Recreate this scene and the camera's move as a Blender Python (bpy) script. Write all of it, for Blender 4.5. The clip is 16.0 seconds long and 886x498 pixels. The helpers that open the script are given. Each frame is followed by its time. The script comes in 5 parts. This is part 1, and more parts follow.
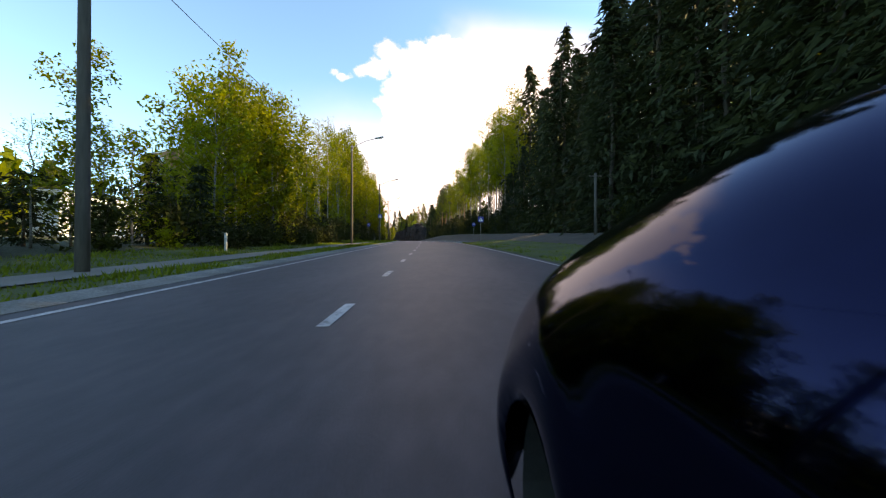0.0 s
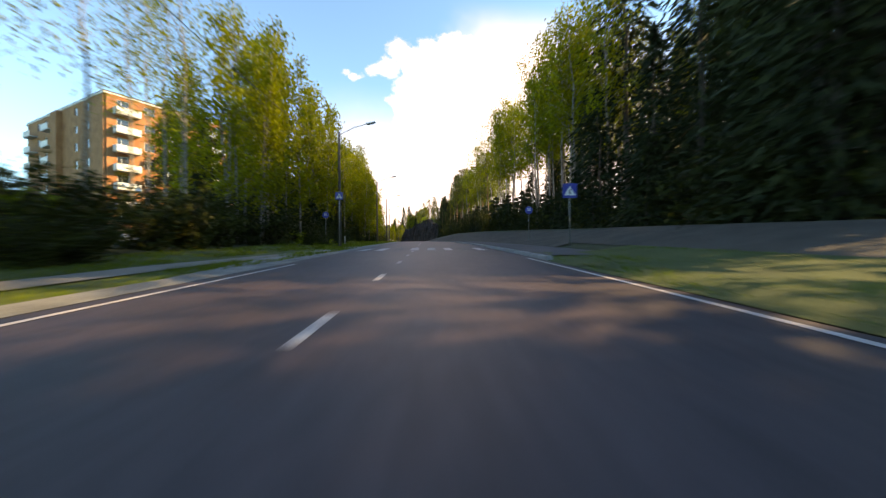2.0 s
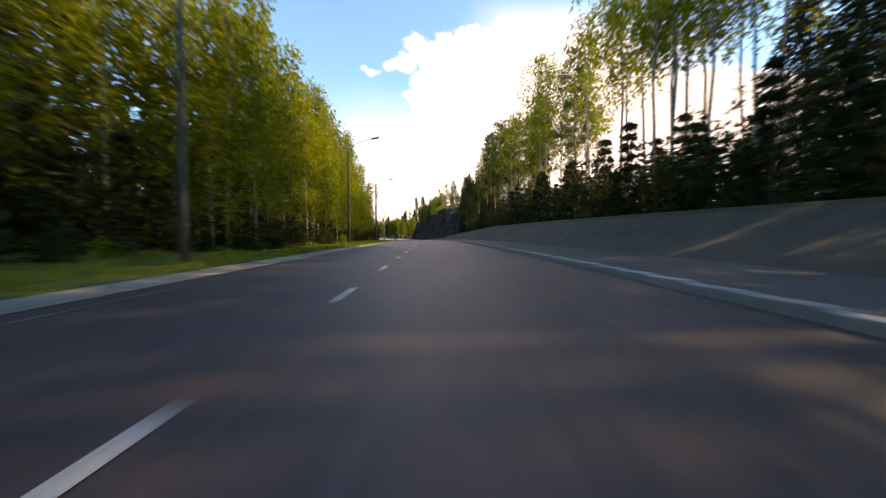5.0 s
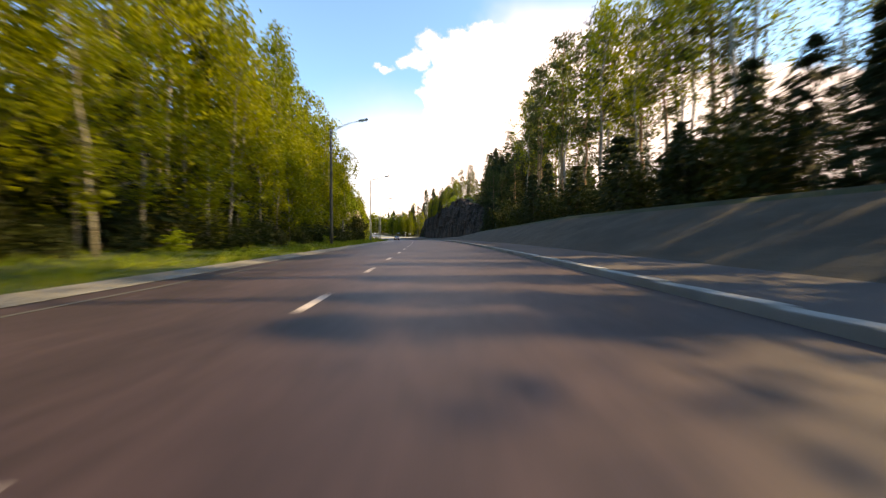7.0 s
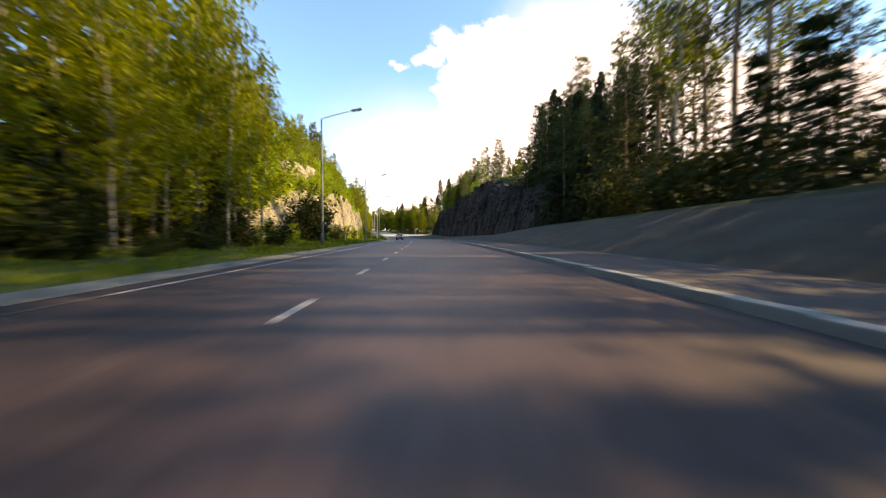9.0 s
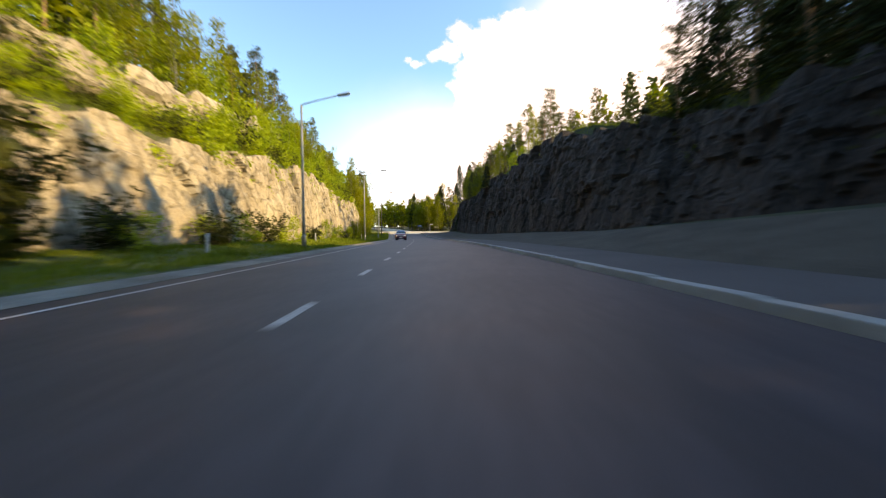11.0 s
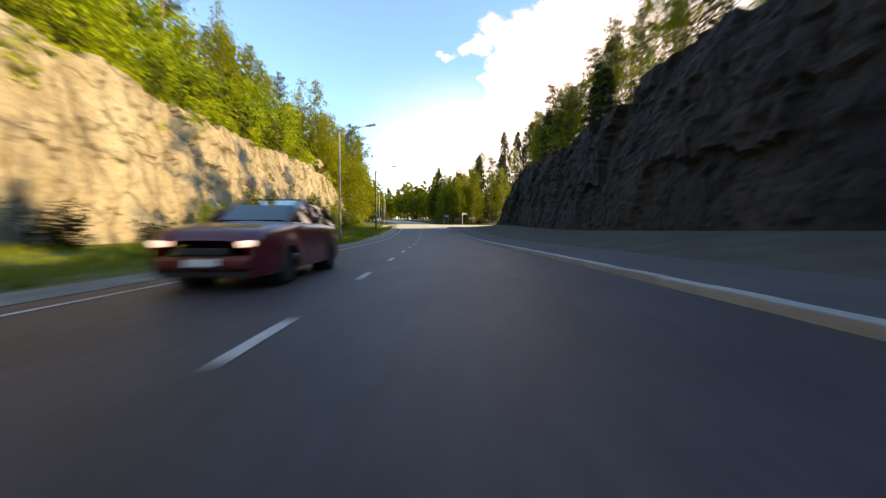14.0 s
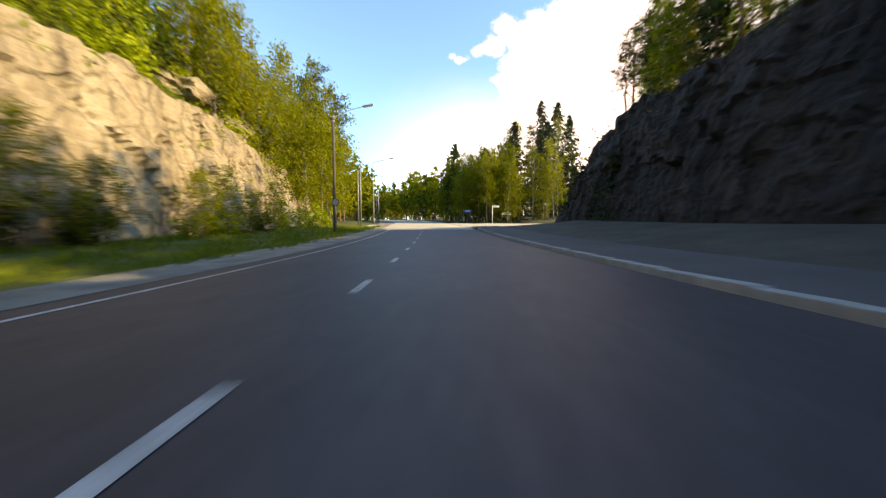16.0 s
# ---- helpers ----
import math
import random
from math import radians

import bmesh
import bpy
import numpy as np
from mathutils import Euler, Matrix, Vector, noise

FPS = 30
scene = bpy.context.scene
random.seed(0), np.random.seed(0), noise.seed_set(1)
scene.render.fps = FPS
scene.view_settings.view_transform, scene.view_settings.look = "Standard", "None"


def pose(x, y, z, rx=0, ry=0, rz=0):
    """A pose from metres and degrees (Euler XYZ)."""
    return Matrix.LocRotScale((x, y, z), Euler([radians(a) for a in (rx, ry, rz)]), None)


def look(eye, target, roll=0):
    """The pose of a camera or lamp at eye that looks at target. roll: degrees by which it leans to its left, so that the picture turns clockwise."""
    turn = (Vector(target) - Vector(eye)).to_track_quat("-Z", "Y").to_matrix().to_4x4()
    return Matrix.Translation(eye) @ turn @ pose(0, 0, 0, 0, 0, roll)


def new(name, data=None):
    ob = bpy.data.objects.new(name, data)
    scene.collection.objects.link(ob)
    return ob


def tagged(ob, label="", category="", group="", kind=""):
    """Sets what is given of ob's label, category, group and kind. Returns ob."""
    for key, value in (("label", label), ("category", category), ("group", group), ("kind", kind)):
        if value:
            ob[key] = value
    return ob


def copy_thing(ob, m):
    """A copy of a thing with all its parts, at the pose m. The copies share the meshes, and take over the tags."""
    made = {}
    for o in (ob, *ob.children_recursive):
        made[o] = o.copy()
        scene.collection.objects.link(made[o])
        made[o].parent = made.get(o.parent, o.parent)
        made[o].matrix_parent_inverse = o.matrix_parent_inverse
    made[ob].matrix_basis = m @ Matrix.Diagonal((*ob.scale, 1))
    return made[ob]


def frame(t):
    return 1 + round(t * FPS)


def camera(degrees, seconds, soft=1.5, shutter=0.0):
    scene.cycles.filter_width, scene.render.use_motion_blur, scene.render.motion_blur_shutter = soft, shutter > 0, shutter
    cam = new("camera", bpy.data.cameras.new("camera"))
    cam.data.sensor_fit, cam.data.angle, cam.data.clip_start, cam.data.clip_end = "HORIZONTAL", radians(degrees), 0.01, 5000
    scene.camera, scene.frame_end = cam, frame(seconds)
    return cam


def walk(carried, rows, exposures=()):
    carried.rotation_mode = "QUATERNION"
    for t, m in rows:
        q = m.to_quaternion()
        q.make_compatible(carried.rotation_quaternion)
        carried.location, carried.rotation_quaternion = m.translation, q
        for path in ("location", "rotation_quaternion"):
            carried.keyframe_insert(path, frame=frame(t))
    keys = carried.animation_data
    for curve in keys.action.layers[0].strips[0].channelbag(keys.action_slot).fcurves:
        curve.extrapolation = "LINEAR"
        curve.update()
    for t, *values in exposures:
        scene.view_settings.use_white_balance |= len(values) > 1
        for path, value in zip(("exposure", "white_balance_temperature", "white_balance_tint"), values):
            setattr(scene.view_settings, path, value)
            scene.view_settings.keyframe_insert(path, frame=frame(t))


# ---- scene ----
# ---- the line of the road: heading (degrees to the left) and grade along its length ----
ROAD_S = (-80, 0, 24, 57, 114, 179, 203, 236, 257, 300, 330, 380, 450, 560, 900)
ROAD_TURN = (0.0, 0.8, 2.4, 4.2, 7.6, 12.4, 14.2, 16.6, 18.0, 21.0, 30.0, 44.0, 54.0, 60.0, 62.0)
S0, S1, DS = -80.0, 900.0, 0.5
_s = np.arange(S0, S1 + DS, DS)
_turn = np.radians(np.interp(_s, ROAD_S, ROAD_TURN))
_kernel = np.hanning(41) / np.hanning(41).sum()
_turn = np.convolve(np.pad(_turn, 20, mode="edge"), _kernel, mode="valid")
_grade = np.interp(_s, (-80, 0, 235, 250, 286, 340, 420, 900), (0.047, 0.047, 0.0, 0.0, 0.05, 0.05, 0.01, 0.0))
_x = np.cumsum(-np.sin(_turn)) * DS
_y = np.cumsum(np.cos(_turn)) * DS
_z = np.cumsum(_grade) * DS
_i0 = int(round(-S0 / DS))
_x, _y, _z = _x - _x[_i0], _y - _y[_i0], _z - _z[_i0]


def turn_at(s):
    return float(np.interp(s, _s, _turn))


def grade_at(s):
    return float(np.interp(s, _s, _grade))


def place(s, side, up=0.0):
    """A point of the world: s metres along the centre line, side metres to its right, up metres over the road."""
    a = turn_at(s)
    return Vector((float(np.interp(s, _s, _x)) + side * math.cos(a), float(np.interp(s, _s, _y)) + side * math.sin(a),
                   float(np.interp(s, _s, _z)) + up))


# ---- camera ----
# seconds, metres along the road, metres right of the centre line, yaw, pitch against the road, roll
EYE_UP = 0.87
RIDE = (
    (0.0, 0.1, 1.03, 0.1, -2.3, -0.1), (0.034, 0.17, 1.03, 0.13, -2.3, -0.11), (0.2, 3.25, 1.02, 0.3, -2.29, -0.15), (0.5, 8.2, 1.0, 0.58, -2.28, -0.2), (1.0, 16.4, 1.0, 1.05, -2.25, -0.2),
    (1.5, 24.5, 1.08, 1.62, -2.25, 0.3), (2.0, 32.6, 1.12, 2.07, -2.25, 0.45), (2.5, 40.7, 1.14, 2.45, -2.28, 0.45),
    (3.0, 48.8, 1.14, 3.0, -2.36, 0.4), (3.5, 57.3, 1.17, 3.42, -2.38, 0.38), (4.0, 65.4, 1.22, 3.93, -2.4, 0.5),
    (4.5, 73.5, 1.24, 4.36, -2.44, 0.6), (5.5, 89.8, 1.33, 5.2, -2.42, 0.4), (6.2, 101.2, 1.4, 5.85, -2.42, 0.2),
    (7.0, 114.3, 1.46, 6.55, -2.42, 0.05), (7.5, 122.45, 1.52, 7.0, -2.35, -0.1), (8.0, 130.6, 1.54, 7.5, -2.42, 0.0),
    (8.5, 138.7, 1.52, 8.12, -2.45, -0.1), (9.3, 151.6, 1.5, 9.2, -2.5, 0.1), (10.1, 164.5, 1.48, 10.3, -2.55, 0.25),
    (11.0, 179.0, 1.46, 11.4, -2.62, 0.4), (11.5, 187.3, 1.46, 12.12, -2.65, 0.15), (12.0, 195.5, 1.46, 12.95, -2.68, -0.2),
    (12.5, 203.6, 1.48, 13.65, -2.72, -0.35), (13.0, 211.6, 1.49, 14.35, -2.72, -0.4), (13.5, 219.9, 1.46, 15.15, -2.85, -0.5),
    (14.0, 228.0, 1.4, 15.85, -2.85, -0.1), (14.5, 235.85, 1.34, 16.52, -2.85, 0.3), (15.0, 243.35, 1.28, 17.07, -2.87, 0.45),
    (15.5, 250.7, 1.2, 17.6, -2.98, 0.28), (16.0, 257.5, 1.15, 18.0, -3.07, 0.3))
cam = camera(100.0, 16.0, soft=1.2, shutter=0.65)
walk(cam, [(t, pose(*place(s, side, EYE_UP), 90 + math.degrees(math.atan(grade_at(s))) + pitch, roll, yaw))
           for t, s, side, yaw, pitch, roll in RIDE], [(0.0, 1.28, 9650, 53), (16.0, 1.28, 9650, 53)])

# ---- sky, sun ----
SUN_TURN, SUN_UP = 10.0, 27.0          # degrees to the left of +x, and over the horizon
sun_way = Vector((math.cos(radians(SUN_TURN)) * math.cos(radians(SUN_UP)), math.sin(radians(SUN_TURN)) * math.cos(radians(SUN_UP)),
                  math.sin(radians(SUN_UP))))
sun = new("sun", bpy.data.lights.new("sun", "SUN"))
sun.data.energy, sun.data.angle, sun.data.color = 3.7, radians(0.55), (0.9, 1.0, 0.52)
sun.matrix_world = look(sun_way * 100, (0, 0, 0))

world = bpy.data.worlds.new("world")
scene.world = world
world.use_nodes = True
wn, wl = world.node_tree.nodes, world.node_tree.links
wn.clear()


def wmath(op, a, b=None, clamp=False):
    n = wn.new("ShaderNodeMath")
    n.operation, n.use_clamp = op, clamp
    for i, v in enumerate((a, b)):
        if v is None:
            continue
        if isinstance(v, (int, float)):
            n.inputs[i].default_value = v
        else:
            wl.new(v, n.inputs[i])
    return n.outputs[0]


def wdot(v, way):
    n = wn.new("ShaderNodeVectorMath")
    n.operation = "DOT_PRODUCT"
    wl.new(v, n.inputs[0])
    n.inputs[1].default_value = way
    return n.outputs["Value"]


def wstep(v, lo, hi):
    n = wn.new("ShaderNodeMapRange")
    n.interpolation_type = "SMOOTHSTEP"
    n.inputs["From Min"].default_value, n.inputs["From Max"].default_value = lo, hi
    wl.new(v, n.inputs["Value"])
    return n.outputs["Result"]


sky = wn.new("ShaderNodeTexSky")
sky.sky_type, sky.sun_disc = "NISHITA", False
sky.sun_elevation, sky.sun_rotation = radians(SUN_UP), radians(90 - SUN_TURN)
sky.air_density, sky.dust_density, sky.ozone_density = 1.0, 0.2, 1.6
sky_light = wn.new("ShaderNodeBackground")
sky_light.inputs["Strength"].default_value = 0.15
clear = wn.new("ShaderNodeMix")
clear.data_type, clear.blend_type = "RGBA", "MULTIPLY"
clear.inputs["Factor"].default_value = 1.0
clear.inputs["B"].default_value = (0.43, 1.2, 1.3, 1)
wl.new(sky.outputs[0], clear.inputs["A"]), wl.new(clear.outputs["Result"], sky_light.inputs["Color"])
# a cumulus bank ahead, set along and across the way the road goes
way_a = radians(9.0)
toward = wn.new("ShaderNodeTexCoord").outputs["Generated"]
ahead = wdot(toward, (-math.sin(way_a), math.cos(way_a), 0))
safe = wmath("MAXIMUM", ahead, 0.05)
across = wmath("DIVIDE", wdot(toward, (math.cos(way_a), math.sin(way_a), 0)), safe)
high = wmath("DIVIDE", wdot(toward, (0, 0, 1)), safe)
both = wn.new("ShaderNodeCombineXYZ")
wl.new(across, both.inputs[0]), wl.new(high, both.inputs[1])


def wnoise(scale, detail, shift=0.0):
    n = wn.new("ShaderNodeTexNoise")
    n.inputs["Scale"].default_value, n.inputs["Detail"].default_value, n.inputs["Roughness"].default_value = scale, detail, 0.6
    m = wn.new("ShaderNodeVectorMath")
    m.operation = "ADD"
    m.inputs[1].default_value = (shift, shift, 0)
    wl.new(both.outputs[0], m.inputs[0]), wl.new(m.outputs[0], n.inputs["Vector"])
    return wmath("SUBTRACT", n.outputs["Fac"], 0.5)


puff, wisp, curl = wnoise(9.0, 7.0, 3.0), wnoise(3.0, 4.0, 8.0), wnoise(26.0, 5.0, 1.0)
ruffle = wmath("ADD", wmath("MULTIPLY", puff, 0.095), wmath("MULTIPLY", curl, 0.05))


def heap(u, v, r):
    """One billow of the cloud: how far a direction lies inside it."""
    du, dv = wmath("SUBTRACT", across, u), wmath("SUBTRACT", high, v)
    return wmath("SUBTRACT", r, wmath("SQRT", wmath("ADD", wmath("MULTIPLY", du, du), wmath("MULTIPLY", wmath("MULTIPLY", dv, dv), 1.0 if r > 0.03 else 2.6))))


# the white body reaching down to the haze, and the billows that crown it
body = wmath("MINIMUM", wmath("SUBTRACT", across, 0.012), wmath("SUBTRACT", 0.503, high))
for u, v, r in ((0.015, 0.53, 0.042), (0.055, 0.505, 0.055), (0.105, 0.52, 0.05), (0.15, 0.533, 0.057), (0.2, 0.53, 0.055), (0.235, 0.49, 0.06), (0.3, 0.465, 0.06), (0.04, 0.43, 0.05), (0.03, 0.37, 0.06),
                (-0.018, 0.487, 0.035), (-0.05, 0.48, 0.026)):
    body = wmath("MAXIMUM", body, heap(u, v, r))
bank = wstep(wmath("ADD", body, ruffle), -0.006, 0.026)
# the small cloud beside the bank
small = wstep(wmath("ADD", wmath("MAXIMUM", heap(-0.134, 0.467, 0.02), heap(-0.113, 0.458, 0.021)), ruffle), -0.002, 0.024)
# white haze low in the sky, and a thin veil right of the bank
haze = wmath("MULTIPLY", wstep(wmath("SUBTRACT", 0.45, wmath("ADD", high, wmath("MULTIPLY", wisp, 0.12))), 0.0, 0.34), wmath("MULTIPLY", wstep(across, -0.45, -0.02), wstep(wmath("SUBTRACT", 1.5, across), 0.0, 0.6)))
veil = wmath("MULTIPLY", wstep(wmath("ADD", across, wmath("MULTIPLY", wisp, 0.5)), 0.1, 0.4), wmath("MULTIPLY", wstep(wmath("SUBTRACT", 0.7, high), 0.0, 0.2), wstep(wmath("SUBTRACT", 1.0, across), 0.0, 0.5)))
cover = wmath("MAXIMUM", wmath("MAXIMUM", bank, small), wmath("MAXIMUM", haze, veil))
cover = wmath("MULTIPLY", cover, wstep(ahead, 0.05, 0.25))
cloud_light = wn.new("ShaderNodeBackground")
cloud_light.inputs["Color"].default_value, cloud_light.inputs["Strength"].default_value = (0.88, 1.05, 0.98, 1), 0.72
mixed = wn.new("ShaderNodeMixShader")
wl.new(cover, mixed.inputs[0]), wl.new(sky_light.outputs[0], mixed.inputs[1]), wl.new(cloud_light.outputs[0], mixed.inputs[2])
wl.new(mixed.outputs[0], wn.new("ShaderNodeOutputWorld").inputs["Surface"])

# ---- materials ----


def material(name, colors, rough=0.8, scale=1.0, fine=20.0, bump=0.2, bump_scale=None, metal=0.0, vary=0.0, translucent=0.0, coords="Object",
             spread=(0.35, 0.65), coat=0.0, bump_distance=0.02, stretch=(1, 1, 1)):
    """Two scales of noise between the colours, a bump, and a shift of value from object to object."""
    m = bpy.data.materials.new(name)
    m.use_nodes = True
    n, l = m.node_tree.nodes, m.node_tree.links
    b = n["Principled BSDF"]
    tc = n.new("ShaderNodeTexCoord").outputs[coords]
    if stretch != (1, 1, 1):
        mp = n.new("ShaderNodeMapping")
        mp.inputs["Scale"].default_value = stretch
        l.new(tc, mp.inputs["Vector"])
        tc = mp.outputs[0]
    big, small_n = n.new("ShaderNodeTexNoise"), n.new("ShaderNodeTexNoise")
    for tex, sc, de in ((big, scale, 5), (small_n, fine, 3)):
        tex.inputs["Scale"].default_value, tex.inputs["Detail"].default_value = sc, de
        l.new(tc, tex.inputs["Vector"])
    mixer = n.new("ShaderNodeMath")
    mixer.operation = "MULTIPLY_ADD"
    mixer.inputs[1].default_value = 0.45
    l.new(small_n.outputs["Fac"], mixer.inputs[0])
    half = n.new("ShaderNodeMath")
    half.operation = "MULTIPLY"
    half.inputs[1].default_value = 0.55
    l.new(big.outputs["Fac"], half.inputs[0]), l.new(half.outputs[0], mixer.inputs[2])
    ramp = n.new("ShaderNodeValToRGB")
    while len(ramp.color_ramp.elements) < len(colors):
        ramp.color_ramp.elements.new(0.5)
    for i, c in enumerate(colors):
        e = ramp.color_ramp.elements[i]
        e.position = spread[0] + (spread[1] - spread[0]) * i / max(1, len(colors) - 1)
        e.color = (*c, 1)
    l.new(mixer.outputs[0], ramp.inputs[0])
    color = ramp.outputs[0]
    if vary:
        hsv = n.new("ShaderNodeHueSaturation")
        info = n.new("ShaderNodeObjectInfo")
        rng = n.new("ShaderNodeMapRange")
        rng.inputs["To Min"].default_value, rng.inputs["To Max"].default_value = 1 - vary, 1 + vary
        l.new(info.outputs["Random"], rng.inputs["Value"]), l.new(rng.outputs[0], hsv.inputs["Value"])
        hue = n.new("ShaderNodeMapRange")
        hue.inputs["To Min"].default_value, hue.inputs["To Max"].default_value = 0.5 + vary * 0.045, 0.5 - vary * 0.045
        l.new(info.outputs["Random"], hue.inputs["Value"]), l.new(hue.outputs[0], hsv.inputs["Hue"])
        l.new(color, hsv.inputs["Color"])
        color = hsv.outputs[0]
    l.new(color, b.inputs["Base Color"])
    b.inputs["Roughness"].default_value, b.inputs["Metallic"].default_value = rough, metal
    b.inputs["Coat Weight"].default_value = coat
    b.inputs["Coat Roughness"].default_value = 0.03
    if bump:
        tex = small_n
        if bump_scale:
            tex = n.new("ShaderNodeTexNoise")
            tex.inputs["Scale"].default_value, tex.inputs["Detail"].default_value = bump_scale, 6
            l.new(tc, tex.inputs["Vector"])
        bp = n.new("ShaderNodeBump")
        bp.inputs["Strength"].default_value, bp.inputs["Distance"].default_value = bump, bump_distance
        l.new(tex.outputs["Fac"], bp.inputs["Height"]), l.new(bp.outputs[0], b.inputs["Normal"])
    if translucent:
        tr = n.new("ShaderNodeBsdfTranslucent")
        l.new(color, tr.inputs["Color"])
        mx = n.new("ShaderNodeMixShader")
        mx.inputs[0].default_value = translucent
        l.new(b.outputs[0], mx.inputs[1]), l.new(tr.outputs[0], mx.inputs[2])
        l.new(mx.outputs[0], n["Material Output"].inputs["Surface"])
    return m


M = {}
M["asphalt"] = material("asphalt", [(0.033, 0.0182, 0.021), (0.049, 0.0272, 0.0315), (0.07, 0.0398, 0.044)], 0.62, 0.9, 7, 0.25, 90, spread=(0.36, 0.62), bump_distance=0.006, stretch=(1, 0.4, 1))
# paler asphalt for the junction, raised further to carry the sunlight lying there
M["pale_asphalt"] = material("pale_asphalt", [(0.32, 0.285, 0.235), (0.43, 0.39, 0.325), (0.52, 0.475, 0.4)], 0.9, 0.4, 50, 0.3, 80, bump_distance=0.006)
M["path_asphalt"] = material("path_asphalt", [(0.062, 0.046, 0.047), (0.105, 0.079, 0.08)], 0.9, 0.4, 50, 0.3, 80, bump_distance=0.006)
M["footpath_asphalt"] = material("footpath_asphalt", [(0.14, 0.12, 0.1), (0.21, 0.18, 0.15)], 0.9, 0.5, 40, 0.3, 80, bump_distance=0.006)
M["line_paint"] = material("line_paint", [(0.14, 0.11, 0.11), (0.42, 0.35, 0.335), (0.65, 0.55, 0.52)], 0.75, 4.0, 26, 0.2, spread=(0.3, 0.62))
M["faint_paint"] = material("faint_paint", [(0.045, 0.043, 0.043), (0.08, 0.078, 0.077), (0.2, 0.2, 0.2)], 0.8, 3.0, 18, 0.2, spread=(0.36, 0.72))
M["worn_paint"] = material("worn_paint", [(0.1, 0.1, 0.1), (0.3, 0.3, 0.3), (0.5, 0.5, 0.5)], 0.75, 3.0, 18, 0.2, spread=(0.36, 0.64))
M["granite"] = material("granite", [(0.25, 0.24, 0.235), (0.4, 0.38, 0.37)], 0.8, 3, 60, 0.3, vary=0.15)
M["gravel"] = material("gravel", [(0.1, 0.088, 0.075), (0.18, 0.165, 0.145), (0.27, 0.25, 0.225)], 0.95, 1.2, 25, 0.6, 40, bump_distance=0.03)
M["soil"] = material("soil", [(0.018, 0.021, 0.008), (0.036, 0.046, 0.012), (0.058, 0.056, 0.024)], 0.95, 0.5, 9, 0.6, 12, bump_distance=0.08)
M["bank_soil"] = material("bank_soil", [(0.046, 0.031, 0.023), (0.076, 0.053, 0.039), (0.105, 0.076, 0.058)], 0.95, 0.7, 14, 0.6, 20, bump_distance=0.05)
M["turf"] = material("turf", [(0.026, 0.042, 0.008), (0.05, 0.076, 0.012), (0.09, 0.1, 0.024)], 0.95, 0.6, 12, 0.7, 18, bump_distance=0.06)
M["grass"] = material("grass", [(0.07, 0.115, 0.008), (0.14, 0.2, 0.014), (0.23, 0.24, 0.035)], 0.8, 0.4, 4, 0, translucent=0.35)


